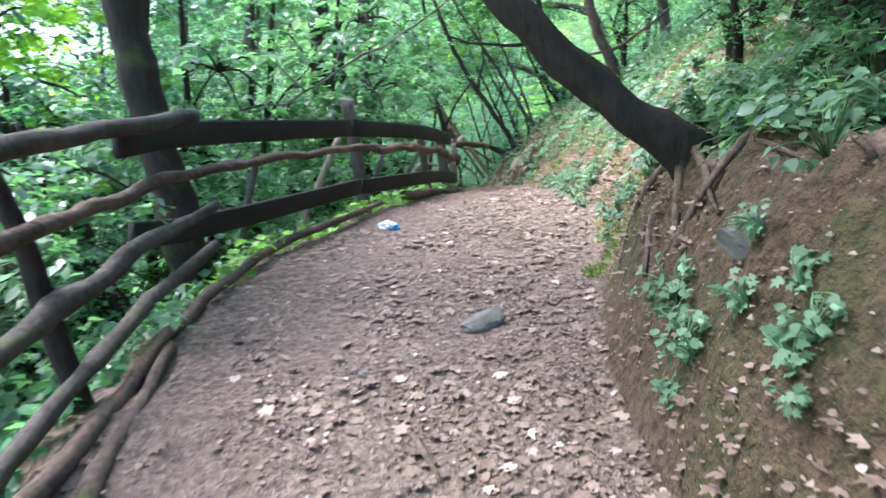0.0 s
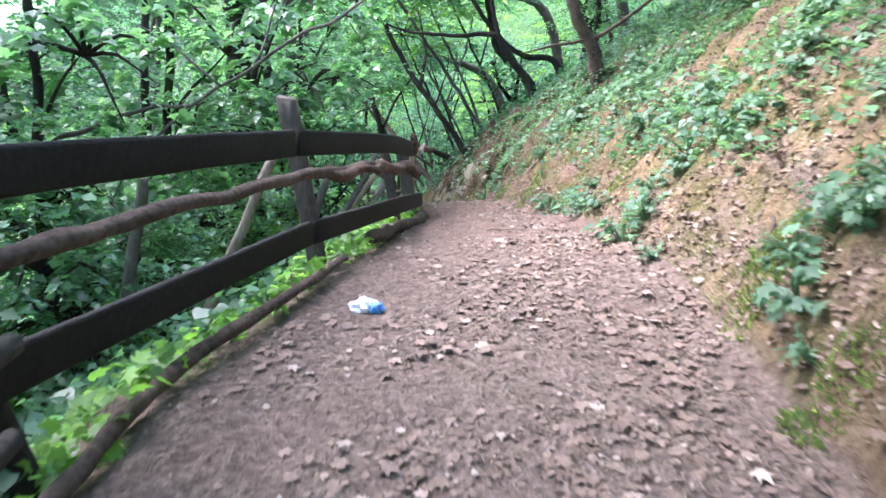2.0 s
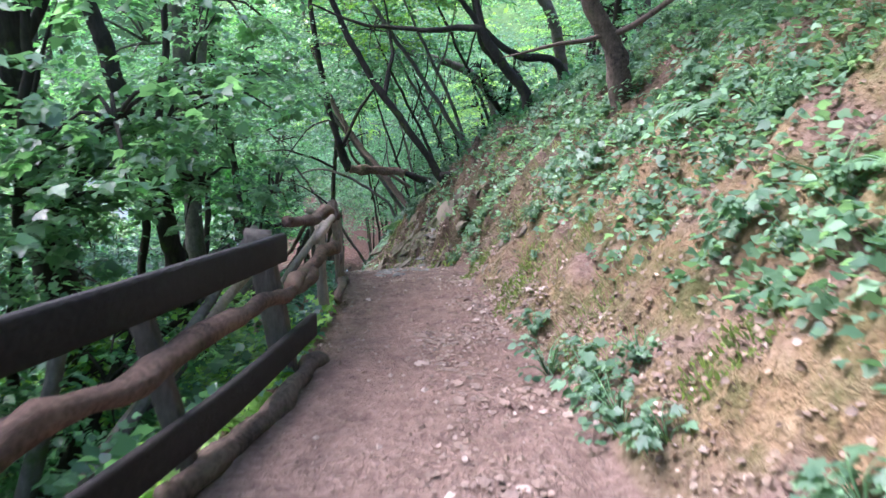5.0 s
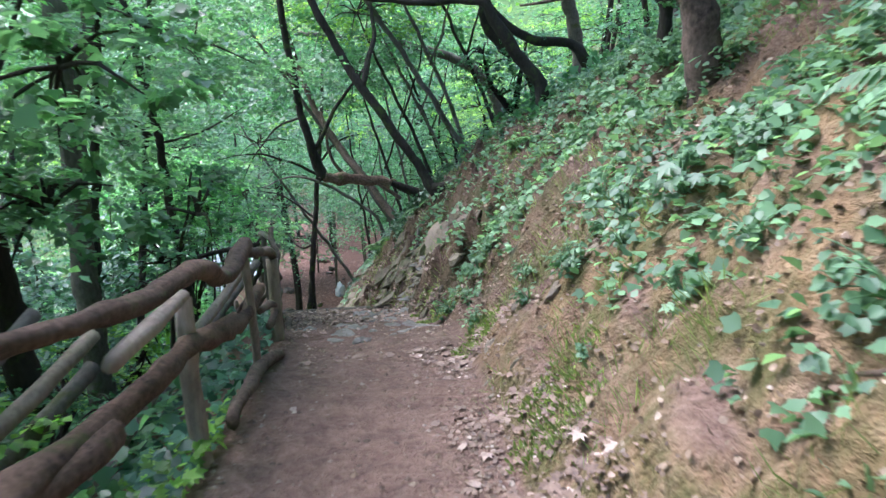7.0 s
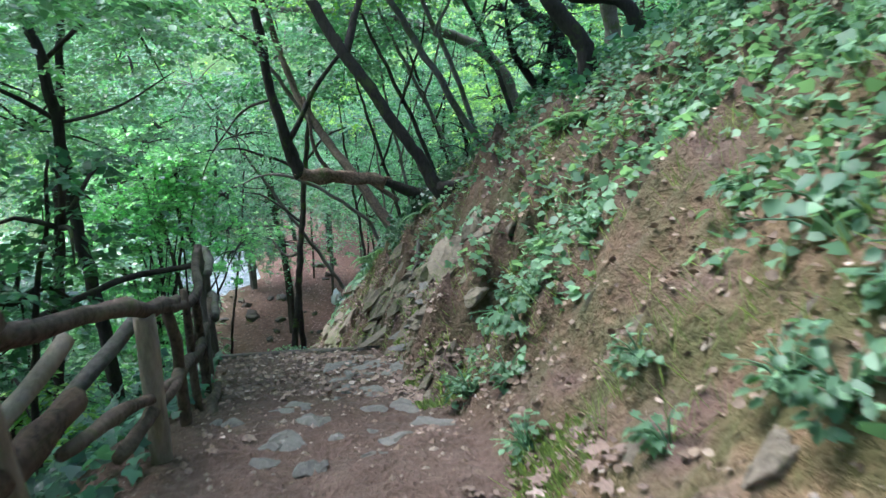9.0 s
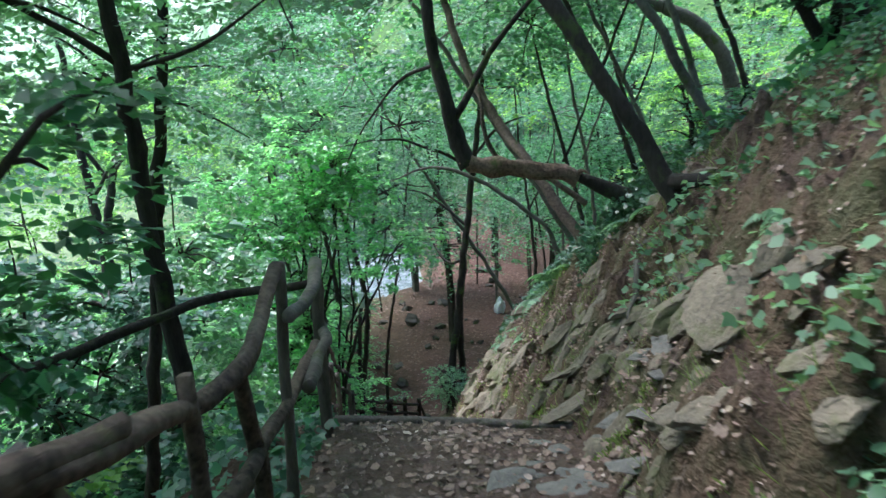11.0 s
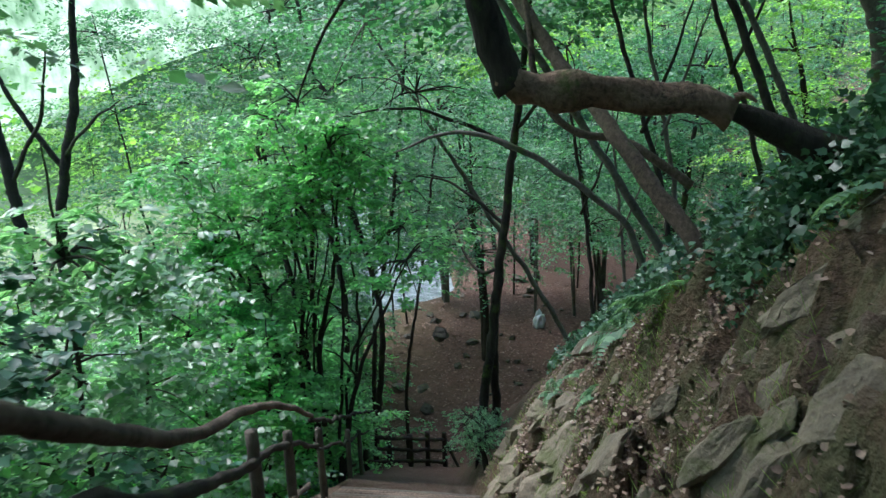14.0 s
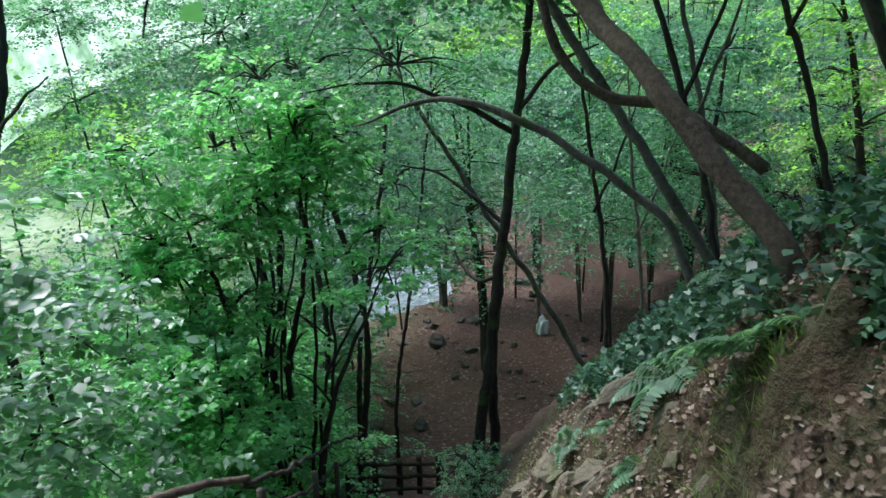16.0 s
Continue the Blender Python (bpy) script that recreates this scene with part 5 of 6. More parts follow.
# ---- woods: a few kinds of tree, copied over the slopes ----
def wood_kind(name, label, seed, tall, crown_r, sprays, size, leaf, material, stems=1, thick=1.0):
    rng = np.random.default_rng(seed)
    t = empty(name, (0, 0, 0), label, "tree", "woodland trees")
    C, D, N, S, twigs = [], [], [], [], []
    for s in range(stems):
        a = rng.uniform(0, 2 * math.pi)
        lean = Vector((math.cos(a), math.sin(a), 0)) * rng.uniform(0.4, 1.3)
        pts = [Vector((0, 0, -0.4)) + lean * 0.05, lean * 0.15 + Vector((0, 0, tall * 0.3)), lean * 0.6 + Vector((rng.normal() * 0.2, rng.normal() * 0.2, tall * 0.6)), lean + Vector((0, 0, tall))]
        part("trunk", tube([tuple(p) for p in pts], [0.11 * thick, 0.09 * thick, 0.065 * thick, 0.02], 8, 0.15, 0.05, seed + s, 0.3), material, t)
        for layer in range(4):
            h = 0.45 + 0.17 * layer
            centre = pts[2].lerp(pts[3], max(0, (h - 0.6) / 0.4)) if h > 0.6 else pts[1].lerp(pts[2], (h - 0.3) / 0.3)
            c, d, n, z, st, cl = crown_leaves(rng, crown_r * (1.05 - 0.13 * layer), 0.45, sprays // (4 * stems), 12, size, tuple(centre))
            C.append(c), D.append(d), N.append(n), S.append(z)
            for q in cl[:5]:
                twigs.append(tube([tuple(centre), tuple((centre + Vector(q)) / 2 + Vector((0, 0, 0.15))), tuple(q)], [0.025, 0.017, 0.006], 5, 0.1, 0.06, seed, 0.5))
    crown = new("crown", leaf_mesh("crown", np.concatenate(C), np.concatenate(D), np.concatenate(N), np.concatenate(S), leaf, simple=True))
    crown.parent = t
    part("twig", join(*twigs), material, crown)["kind"] = "stuff"
    return t


KINDS = [
    wood_kind("hornbeam_tree", "slender forest tree with layered bright green leaves", 101, 7.5, 2.0, 620, 0.1, LEAF_A, BARK_DARK),
    wood_kind("hornbeam_tree", "slender forest tree with layered leaves tinted a shaded green", 102, 6.5, 2.2, 620, 0.105, LEAF_B, BARK_GREY, 2),
    wood_kind("hornbeam_tree", "young forest tree with fresh yellow green leaves", 103, 6.0, 1.8, 560, 0.1, LEAF_C, BARK_DARK),
    wood_kind("hornbeam_tree", "many-stemmed forest tree with drooping green leaf layers", 104, 8.0, 2.3, 700, 0.11, LEAF_A, BARK_DARK, 3),
]
TALL = [
    wood_kind("tall_tree", "tall valley tree with wide flat layers of green leaves", 121, 13.5, 2.9, 1150, 0.12, LEAF_A, BARK_DARK, 1, 0.5),
    wood_kind("tall_tree", "tall valley tree with drooping leaves tinted a shaded green", 122, 12.5, 2.7, 1100, 0.12, LEAF_B, BARK_GREY, 2, 0.5),
    wood_kind("tall_tree", "tall valley tree with light yellow green leaves", 123, 13.0, 2.8, 1100, 0.12, LEAF_C, BARK_DARK, 1, 0.5),
]
SHRUBS = [
    wood_kind("slope_shrub", "leafy green shrub on the slope behind the fence", 111, 2.2, 0.95, 260, 0.085, LEAF_A, BARK_DARK, 2),
    wood_kind("slope_shrub", "yellow green leafy shrub on the slope below the fence", 112, 2.0, 0.95, 260, 0.09, LEAF_C, BARK_DARK, 2),
    wood_kind("slope_shrub", "grey green leafy shrub on the slope below the fence", 113, 2.3, 1.0, 280, 0.085, LEAF_M, BARK_DARK, 2),
]


def plant_wood():
    rng = random.Random(5)
    used = set()

    def put(kind, x, y, scale, tilt=6.0):
        m = pose(x, y, float(ground(x, y)) - 0.05, rng.uniform(-tilt, tilt), rng.uniform(-tilt, tilt), rng.uniform(0, 360)) @ Matrix.Diagonal((scale, scale, scale * rng.uniform(0.9, 1.15), 1))
        if kind not in used:
            used.add(kind)
            kind.matrix_basis = m
            return
        c = copy_thing(kind, pose(0, 0, 0))
        c.matrix_basis = m

    spots = []

    def free(x, y, gap):
        if all((x - a) ** 2 + (y - b) ** 2 > gap * gap for a, b in spots):
            spots.append((x, y))
            return True
        return False

    # the valley side, thinning out with distance
    for _ in range(1500):
        y = rng.uniform(3, 62)
        off = rng.uniform(2.3, 26)
        x = float(fence_line(min(y, 37))) - off
        if y > 34 and x > -7.5 or abs(x - float(river_centre(y))) < 4.5:
            continue
        if x < -8 and 14 < y < 62 and rng.random() < 0.93:
            continue
        if 20 < y < 36 and off < 7 or y < 20 and off < 3.3:
            continue
        if len(spots) < 56 and free(x, y, 2.6 + off * 0.04):
            if off > 5 or y > 24:
                put(TALL[rng.choices([0, 1, 2], [4, 1, 3])[0]], x, y, rng.uniform(0.8, 1.1))
            else:
                put(KINDS[rng.choices([0, 1, 2, 3], [3, 3, 3 if y < 9 else 1, 2])[0]], x, y, rng.uniform(0.7, 1.05))
    # the uphill side
    count = len(spots)
    for x, y, s in ((6.5, 44, 1.3), (8.5, 48, 1.4), (10, 53, 1.4), (7.5, 52, 1.3), (12, 58, 1.4), (9.5, 60, 1.3)):
        put(SHRUBS[rng.choice([0, 1, 2])], x, y, s * 1.3)
    for _ in range(500):
        y = rng.uniform(9, 60)
        x = float(edge_right(y)) + rng.uniform(5.5 if y < 30 else 7.0, 22)
        if len(spots) - count < 30 and free(x, y, 3.2):
            put(KINDS[rng.choice([0, 1, 2, 3])], x, y, rng.uniform(0.9, 1.3))
    # the terrace by the river, thin stems set wide
    count = len(spots)
    for _ in range(300):
        y, x = rng.uniform(42, 85), rng.uniform(-16, 14)
        if abs(x - float(river_centre(y))) > 5 and len(spots) - count < 24 and free(x, y, 3.6):
            put(KINDS[rng.choice([0, 1, 3])], x, y, rng.uniform(1.1, 1.5), 3)
    for x, y in ((-6.5, 56.4), (-8.0, 51.6), (-2.9, 57.5), (-4.7, 59.4), (-1.6, 54.3), (0.3, 54.0), (-6.9, 44.7), (2.5, 45.5), (1.2, 51.5), (4.5, 49), (0.4, 59), (1.2, 41.2)):
        spots.append((x, y))
        put(TALL[rng.choice([0, 0, 1])], x, y, rng.uniform(0.85, 1.05), 3)
    # shrubs close behind the fence
    count = len(spots)
    for _ in range(500):
        y = rng.uniform(1.5, 19)
        x = float(fence_line(y)) - rng.uniform(1.7, 4.2)
        if len(spots) - count < 34 and free(x, y, 0.95):
            k = rng.choices([0, 1, 2], [2, 3 if y < 9 else 1, 2])[0]
            put(SHRUBS[k], x, y, rng.uniform(0.6, 1.05) * (1.15 if y < 8 else 0.85))
    # bushes hanging over the head of the bank, and one at the stair foot
    for x, y, s in ((-1.0, 30.2, 0.42), (-1.3, 31.2, 0.4), (1.7, 3.45, 0.36), (1.95, 3.75, 0.45), (1.62, 2.85, 0.3), (2.05, 3.2, 0.5), (2.5, 5.6, 0.4), (2.0, 3.2, 0.5), (2.2, 4.6, 0.55), (1.75, 2.2, 0.42), (2.5, 3.9, 0.6), (2.3, 6.2, 0.45), (3.2, 5.4, 0.7), (2.9, 2.6, 0.7), (3.0, 7.6, 0.5), (3.8, 9.0, 0.7), (4.2, 11.5, 0.8), (4.0, 17.5, 0.7), (3.4, 22.4, 0.7), (2.6, 24.0, 0.5)):
        put(SHRUBS[rng.choice([0, 2, 0])], x, y, s)


plant_wood()


def far_woods():
    """The wooded valley side opposite and the hill beyond, as one mass of leaves."""
    rng = np.random.default_rng(77)
    n = 15000
    a = rng.uniform(0, 1, n)
    x = np.where(a < 0.55, rng.uniform(-55, -27, n), rng.uniform(-55, 60, n))
    y = np.where(a < 0.55, rng.uniform(0, 110, n), rng.uniform(78, 130, n))
    z = ground(x, y) + rng.uniform(0, 1, n) ** 0.7 * (9 + 4 * np.sin(x * 0.7) * np.cos(y * 0.6))
    clumps = np.sin(x * 0.55 + 1.3 * np.sin(y * 0.21)) * np.sin(y * 0.47) + 0.4 * np.sin(z * 1.1 + x)
    keep = ((np.abs(x - river_centre(y)) > 3) | (z > -10)) & ((y > 78) | (clumps > 0.5))
    c = np.stack([x, y, z], 1)[keep]
    m = len(c)
    d = rng.normal(size=(m, 3)) * np.array([1, 1, 0.4])
    nn = np.tile([0, 0, 1.0], (m, 1)) + rng.normal(scale=0.6, size=(m, 3))
    # the bright leaf copy carries the sunlight on the far woods
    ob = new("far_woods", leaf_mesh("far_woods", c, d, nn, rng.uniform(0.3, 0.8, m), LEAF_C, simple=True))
    tagged(ob, "distant bright green wooded hillside across the valley", "woods", kind="stuff")


far_woods()


def bright_distance():
    """A glowing sheet as sunlit haze over the far side of the valley."""
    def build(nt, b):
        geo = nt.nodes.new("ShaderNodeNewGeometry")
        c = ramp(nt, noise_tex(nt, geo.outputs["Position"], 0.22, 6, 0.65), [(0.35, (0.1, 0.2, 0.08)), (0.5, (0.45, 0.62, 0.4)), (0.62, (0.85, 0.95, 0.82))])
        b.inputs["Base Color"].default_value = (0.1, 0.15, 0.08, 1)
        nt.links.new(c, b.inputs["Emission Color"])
        # the sheet gives off light itself, for bright gaps between the trees
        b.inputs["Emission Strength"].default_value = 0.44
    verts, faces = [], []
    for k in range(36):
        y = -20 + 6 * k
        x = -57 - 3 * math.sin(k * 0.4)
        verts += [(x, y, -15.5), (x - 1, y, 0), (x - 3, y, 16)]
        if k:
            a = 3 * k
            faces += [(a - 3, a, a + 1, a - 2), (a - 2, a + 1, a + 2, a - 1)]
    ob = mesh_object("backdrop", verts, faces, mat("glowing_haze", build))
    tagged(ob, "glowing sheet painted as pale haze over the far valley side", "backdrop", kind="structure")


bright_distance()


# ---- plants of the bank ----
def rosette(name, label, seed, stems, leaf_size, tall, material, group, lobed=True):
    rng = np.random.default_rng(seed)
    t = empty(name, (0, 0, 0), label, "plant", group)
    C, D, N, S, stalks = [], [], [], [], []
    for s in range(stems):
        a = rng.uniform(0, 2 * math.pi)
        r = rng.uniform(0.3, 1.0) * tall
        h = tall * rng.uniform(0.35, 1.0)
        tip = np.array([math.cos(a) * r, math.sin(a) * r, h])
        stalks.append(tube([(0, 0, -0.03), tuple(tip * np.array([0.4, 0.4, 0.7])), tuple(tip)], [0.005, 0.004, 0.002], 4, 0, 0, s, 0.1))
        for k in range(3 if lobed else 5):
            b = a + (k - 1) * 1.1 + rng.normal() * 0.3
            C.append(tip - np.array([math.cos(a), math.sin(a), 0]) * 0.02 * k - np.array([0, 0, 0.03 * k]))
            D.append([math.cos(b), math.sin(b), rng.uniform(-0.5, 0.1)])
            N.append([rng.normal() * 0.25, rng.normal() * 0.25, 1])
            S.append(leaf_size * rng.uniform(0.7, 1.3))
    lv = new("foliage", leaf_mesh("foliage", C, D, N, S, material, lobed="palm" if lobed else False))
    lv.parent = t
    part("stalk", join(*stalks), material, t)["kind"] = "stuff"
    return t


def fern(name, label, seed, fronds, long, material, group):
    rng = np.random.default_rng(seed)
    t = empty(name, (0, 0, 0), label, "fern", group)
    C, D, N, S, stalks = [], [], [], [], []
    for f in range(fronds):
        a = 2 * math.pi * f / fronds + rng.normal() * 0.25
        ln = long * rng.uniform(0.75, 1.15)
        out = np.array([math.cos(a), math.sin(a), 0])
        pts = []
        for k in range(15):
            u = k / 14
            p = out * ln * u * 0.85 + np.array([0, 0, ln * (0.75 * u - 0.72 * u * u)])
            pts.append(tuple(p))
            if k > 1:
                for sgn in (-1, 1):
                    side = np.array([-out[1], out[0], 0]) * sgn
                    C.append(p)
                    D.append(side + out * 0.35 - np.array([0, 0, 0.2]))
                    N.append([0, 0, 1])
                    S.append(ln * 0.3 * (1 - u) ** 0.7 * min(1, u * 4) + 0.01)
        stalks.append(tube([pts[0], pts[4], pts[9], pts[14]], [0.005, 0.004, 0.003, 0.001], 4, 0, 0, f, 0.15))
    lv = new("foliage", leaf_mesh("foliage", C, D, N, S, material, ratio=0.3))
    lv.parent = t
    part("stalk", join(*stalks), material, t)["kind"] = "stuff"
    return t


BANK_PLANTS = "plants of the bank"
PLANTS = [
    rosette("bank_plant", "broad-leaved green plant growing on the clay bank", 201, 14, 0.075, 0.2, LEAF_G, BANK_PLANTS),
    rosette("bank_plant", "low leafy green plant growing on the bank", 202, 19, 0.042, 0.16, LEAF_G, BANK_PLANTS, False),
    rosette("bank_plant", "tall nettle-like green plant growing on the bank", 203, 16, 0.055, 0.27, LEAF_G, BANK_PLANTS, False),
    rosette("bank_plant", "small round-leaved green seedling on bare clay", 204, 7, 0.045, 0.09, LEAF_G, BANK_PLANTS),
]
FERNS = [fern("fern", "arching green fern on the shaded bank", 211, 8, 0.5, LEAF_G, "ferns"), fern("fern", "small green fern on the shaded bank", 212, 6, 0.34, LEAF_G, "ferns")]


def scatter(kinds, spots, rng, low=0.8, high=1.3):
    first = set()
    for k, x, y in spots:
        t = kinds[k]
        s = rng.uniform(low, high)
        e = 0.15
        dx = (height(x + e, y) - height(x - e, y)) / (2 * e)
        dy = (height(x, y + e) - height(x, y - e)) / (2 * e)
        nrm = Vector((-dx, -dy, 1)).normalized().lerp(Vector((0, 0, 1)), 0.45).normalized()
        m = Matrix.Translation((x, y, height(x, y))) @ Vector((0, 0, 1)).rotation_difference(nrm).to_matrix().to_4x4() @ Matrix.Rotation(rng.uniform(0, 6.28), 4, "Z") @ Matrix.Diagonal((s, s, s, 1))
        if k not in first:
            first.add(k)
            t.matrix_basis = m
        else:
            copy_thing(t, pose(0, 0, 0)).matrix_basis = m


def plant_bank():
    rng = random.Random(9)
    spots = []
    for _ in range(4000):
        y = rng.uniform(4.2, 21)
        u = rng.choice([rng.uniform(0.05, 0.7), rng.uniform(0.7, 4.5), rng.uniform(0.7, 4.5), rng.uniform(0.7, 3)])
        x = float(edge_right(y)) + u
        patch = noise.noise(Vector((x * 0.8, y * 0.8, 3)))
        need = 0.22 if u < 0.7 else (-0.12 if y > 6 else 0.1)
        if y > 16.5 and u < 1.5:
            need = 0.35
        if patch < need or len(spots) > 290:
            continue
        k = rng.choices([0, 1, 2, 3], [3, 3, 3 if u > 0.8 else 0.5, 3 if u < 0.9 else 0.5])[0]
        spots.append((k, x, y))
    # singled-out plants at the foot of the bank
    spots += [(1, 0.88, 2.78), (3, 0.84, 2.6), (1, 0.83, 2.42), (3, 0.97, 2.31), (3, 0.89, 1.82), (1, 0.96, 1.85), (3, 0.77, 2.43), (3, 0.86, 1.75), (3, 1.0, 2.05), (3, 0.9, 2.2), (3, 1.15, 5.2), (0, 1.58, 9.86), (1, 1.74, 9.9), (0, 1.62, 9.3), (1, 1.72, 15.1), (3, 1.88, 12.8), (1, 2.11, 13.8), (0, 2.26, 12.6), (1, 2.05, 14.8), (1, 2.12, 14.0), (3, 1.94, 14.3), (1, 1.3, 7.2), (0, 1.35, 7.9), (2, 1.55, 9.6), (0, 1.6, 10.2), (2, 1.5, 10.7), (0, 1.62, 11.6)]
    # overhanging green at the head of the first cut
    spots += [(rng.choice([0, 1, 2, 2]), 1.35 + 0.9 * rng.random(), rng.uniform(2.3, 5.0)) for _ in range(46)]
    scatter(PLANTS, spots, rng, 0.7, 1.2)
    fs = [(1, 1.5, 3.1), (0, 1.8, 3.6), (1, 1.6, 2.6), (0, 2.1, 4.4), (0, 1.45, 27.0), (0, 0.9, 26.0), (1, 0.6, 26.8), (0, 1.4, 25.2), (1, 0.2, 27.4), (0, 1.7, 24.3), (1, 2.3, 19.4), (0, 2.7, 18.5), (0, -1.4, 13.4), (1, -1.0, 12.7), (0, -0.75, 9.2), (1, -0.6, 9.9), (0, -0.55, 10.6), (1, -0.9, 8.6), (0, -0.4, 11.3), (1, -1.1, 9.8), (0, -1.25, 8.9), (1, -1.4, 8.0), (0, -0.8, 15.0), (1, -0.9, 16.2), (0, -1.2, 14.2), (1, 2.6, 9.6), (0, 3.0, 12.2), (0, 1.1, 24.8), (1, 0.7, 25.6), (0, 1.9, 22.6)]
    scatter(FERNS, fs, rng, 0.8, 1.3)


plant_bank()


def carpet(name, label, category, material, count, seed, region, size, lift=0.0, lobed=False, steep=0.5, ratio=0.62):
    """Uncountable small leaves lying on or standing over the ground."""
    rng = np.random.default_rng(seed)
    C, D, N, S = [], [], [], []
    tries = 0
    while len(C) < count and tries < count * 12:
        tries += 1
        x, y = region(rng)
        if x is None:
            continue
        C.append((x, y, height(x, y) + lift * rng.uniform(0.2, 1.0) + 0.006))
        a = rng.uniform(0, 6.28)
        D.append((math.cos(a), math.sin(a), rng.normal() * steep * 0.6))
        N.append((rng.normal() * steep, rng.normal() * steep, 1))
        S.append(size * rng.uniform(0.55, 1.35))
    ob = new(name, leaf_mesh(name, C, D, N, S, material, lobed=lobed, ratio=ratio))
    return tagged(ob, label, category, kind="stuff")


def on_path(rng):
    y = rng.uniform(1.0, 20)
    xl, xr = float(edge_left(y)), float(edge_right(y))
    w = rng.beta(1.6, 1.1)
    x = xl - 0.2 + (xr - xl + 0.5) * w
    k = noise.noise(Vector((x * 1.6, y * 1.2, 5)))
    if k + 0.75 * (w - 0.45) - (0.5 if y > 8.5 else -0.1 if y < 6 else 0.0) < rng.uniform(-0.35, 0.35):
        return None, None
    return x, y


def on_stairs_spot(rng):
    y = rng.uniform(17, 27)
    return rng.uniform(float(edge_left(y)), float(edge_right(y)) + 0.1), y


def on_bank(rng):
    y = rng.uniform(3.6, 30)
    x = float(edge_right(y)) + rng.uniform(0.2, 5) * rng.uniform(0.3, 1)
    return (x, y) if noise.noise(Vector((x * 1.3, y * 1.1, 11))) + (0.18 if y > 17 else 0.0) > rng.uniform(0.0, 0.4) else (None, None)


def on_near_bank(rng):
    y = rng.uniform(4.0, 16.5)
    x = float(edge_right(y)) + 0.05 + 3.6 * rng.uniform() ** 1.4
    return (x, y) if noise.noise(Vector((x * 0.9, y * 0.9, 41))) > rng.uniform(-0.5, 0.35) else (None, None)


def on_cut(rng):
    y = rng.uniform(18.5, 29) if rng.uniform() < 0.3 else rng.uniform(22.5, 29)
    x = float(edge_right(y)) + rng.uniform(0.25, 2.4)
    return (x, y) if noise.noise(Vector((x * 1.5, y * 1.5, 17))) > rng.uniform(-0.6, 0.2) else (None, None)


def on_terrace(rng):
    y = rng.uniform(38, 60)
    x = rng.uniform(-9, 6)
    return (x, y) if abs(x - float(river_centre(y))) > 4 else (None, None)


def ivy_spot(rng):
    y = rng.uniform(22.8, 30)
    x = float(edge_right(y)) + 1.25 + 4.2 * rng.uniform() ** 1.5
    return (x, y) if noise.noise(Vector((x * 0.9, y * 0.7, 21))) + (0.22 if x > 0.5 else 0.0) > rng.uniform(-0.35, 0.3) else (None, None)


def ivy_mound_spot(rng):
    x, y = rng.normal(1.75, 0.3), rng.normal(23.7, 0.35)
    return (x, y) if x > 1.3 and y > 23.1 else (None, None)


def low_green(rng):
    y = rng.uniform(3.0, 21)
    x = float(edge_right(y)) + rng.uniform(0.5, 6.0)
    return (x, y) if noise.noise(Vector((x * 0.8, y * 0.8, 3))) + min(0.4, 0.16 * (x - float(edge_right(y)) - 1.0)) > rng.uniform(-0.35, 0.2) else (None, None)


def hillside(rng):
    y = rng.uniform(20, 68)
    return float(edge_right(y)) + 2.2 + (10 if y < 40 else 16) * rng.uniform() ** 1.5 + max(0.0, (y - 42) * 0.12), y


def verge(rng):
    y = rng.uniform(4.6, 13.5)
    x = float(edge_left(y)) - rng.uniform(0.0, 1.6) ** 1.3 - 0.02
    return (x, y)


def far_verge(rng):
    y = rng.uniform(10.5, 20)
    return float(edge_left(y)) - rng.uniform(0.0, 1.6) ** 1.3 - 0.02, y


def near_verge(rng):
    y = rng.uniform(0.3, 5.2)
    return float(edge_left(y)) - 0.12 - rng.uniform(0, 1.0), y


def upper_slope(rng):
    y = rng.uniform(1, 15)
    return float(fence_line(y)) - rng.uniform(0.4, 7), y


def slope_floor(rng):
    y = rng.uniform(15, 34)
    return float(fence_line(min(y, 36))) - rng.uniform(0.4, 9), y


carpet("dead_leaves", "small brown dead leaves scattered over the trodden path", "leaf litter", LITTER, 10500, 301, on_path, 0.026, 0.006, False, 0.35)
carpet("large_dead_leaves", "pale curled dead leaves scattered over the path", "leaf litter", LITTER, 2400, 308, on_path, 0.06, 0.006, "palm", 0.22)
carpet("stair_leaf_litter", "brown dead leaves lying on the steps", "leaf litter", LITTER, 2500, 309, on_stairs_spot, 0.045, 0.012, False, 0.5)
carpet("bank_leaf_litter", "dry brown leaves lying on the bank", "leaf litter", BANK_LITTER, 15000, 302, on_bank, 0.034, 0.015, False, 0.6)
carpet("slope_leaf_litter", "brown dead leaves and twigs covering the cut slope", "leaf litter", LITTER, 17000, 312, on_cut, 0.034, 0.015, False, 0.7)
carpet("bank_rubble", "crumbled clay and dead leaf fragments on the bank", "leaf litter", BANK_LITTER, 9000, 321, on_near_bank, 0.03, 0.02, False, 0.9)
carpet("terrace_leaf_litter", "reddish brown leaves covering the river terrace", "leaf litter", TERRACE_LITTER, 6000, 303, on_terrace, 0.11, 0.02, True, 0.4)
carpet("ivy", "dark glossy ivy spreading over the bank", "ivy", LEAF_IVY, 20000, 304, ivy_spot, 0.07, 0.3, True, 0.8)
carpet("ivy_mound", "dark glossy ivy hanging over the mossy stump", "ivy", LEAF_IVY, 3200, 331, ivy_mound_spot, 0.058, 0.42, True, 1.1)
carpet("ground_cover", "low green leaves covering the bank slope", "ground cover", LEAF_G, 48000, 305, low_green, 0.066, 0.1, True, 0.6)
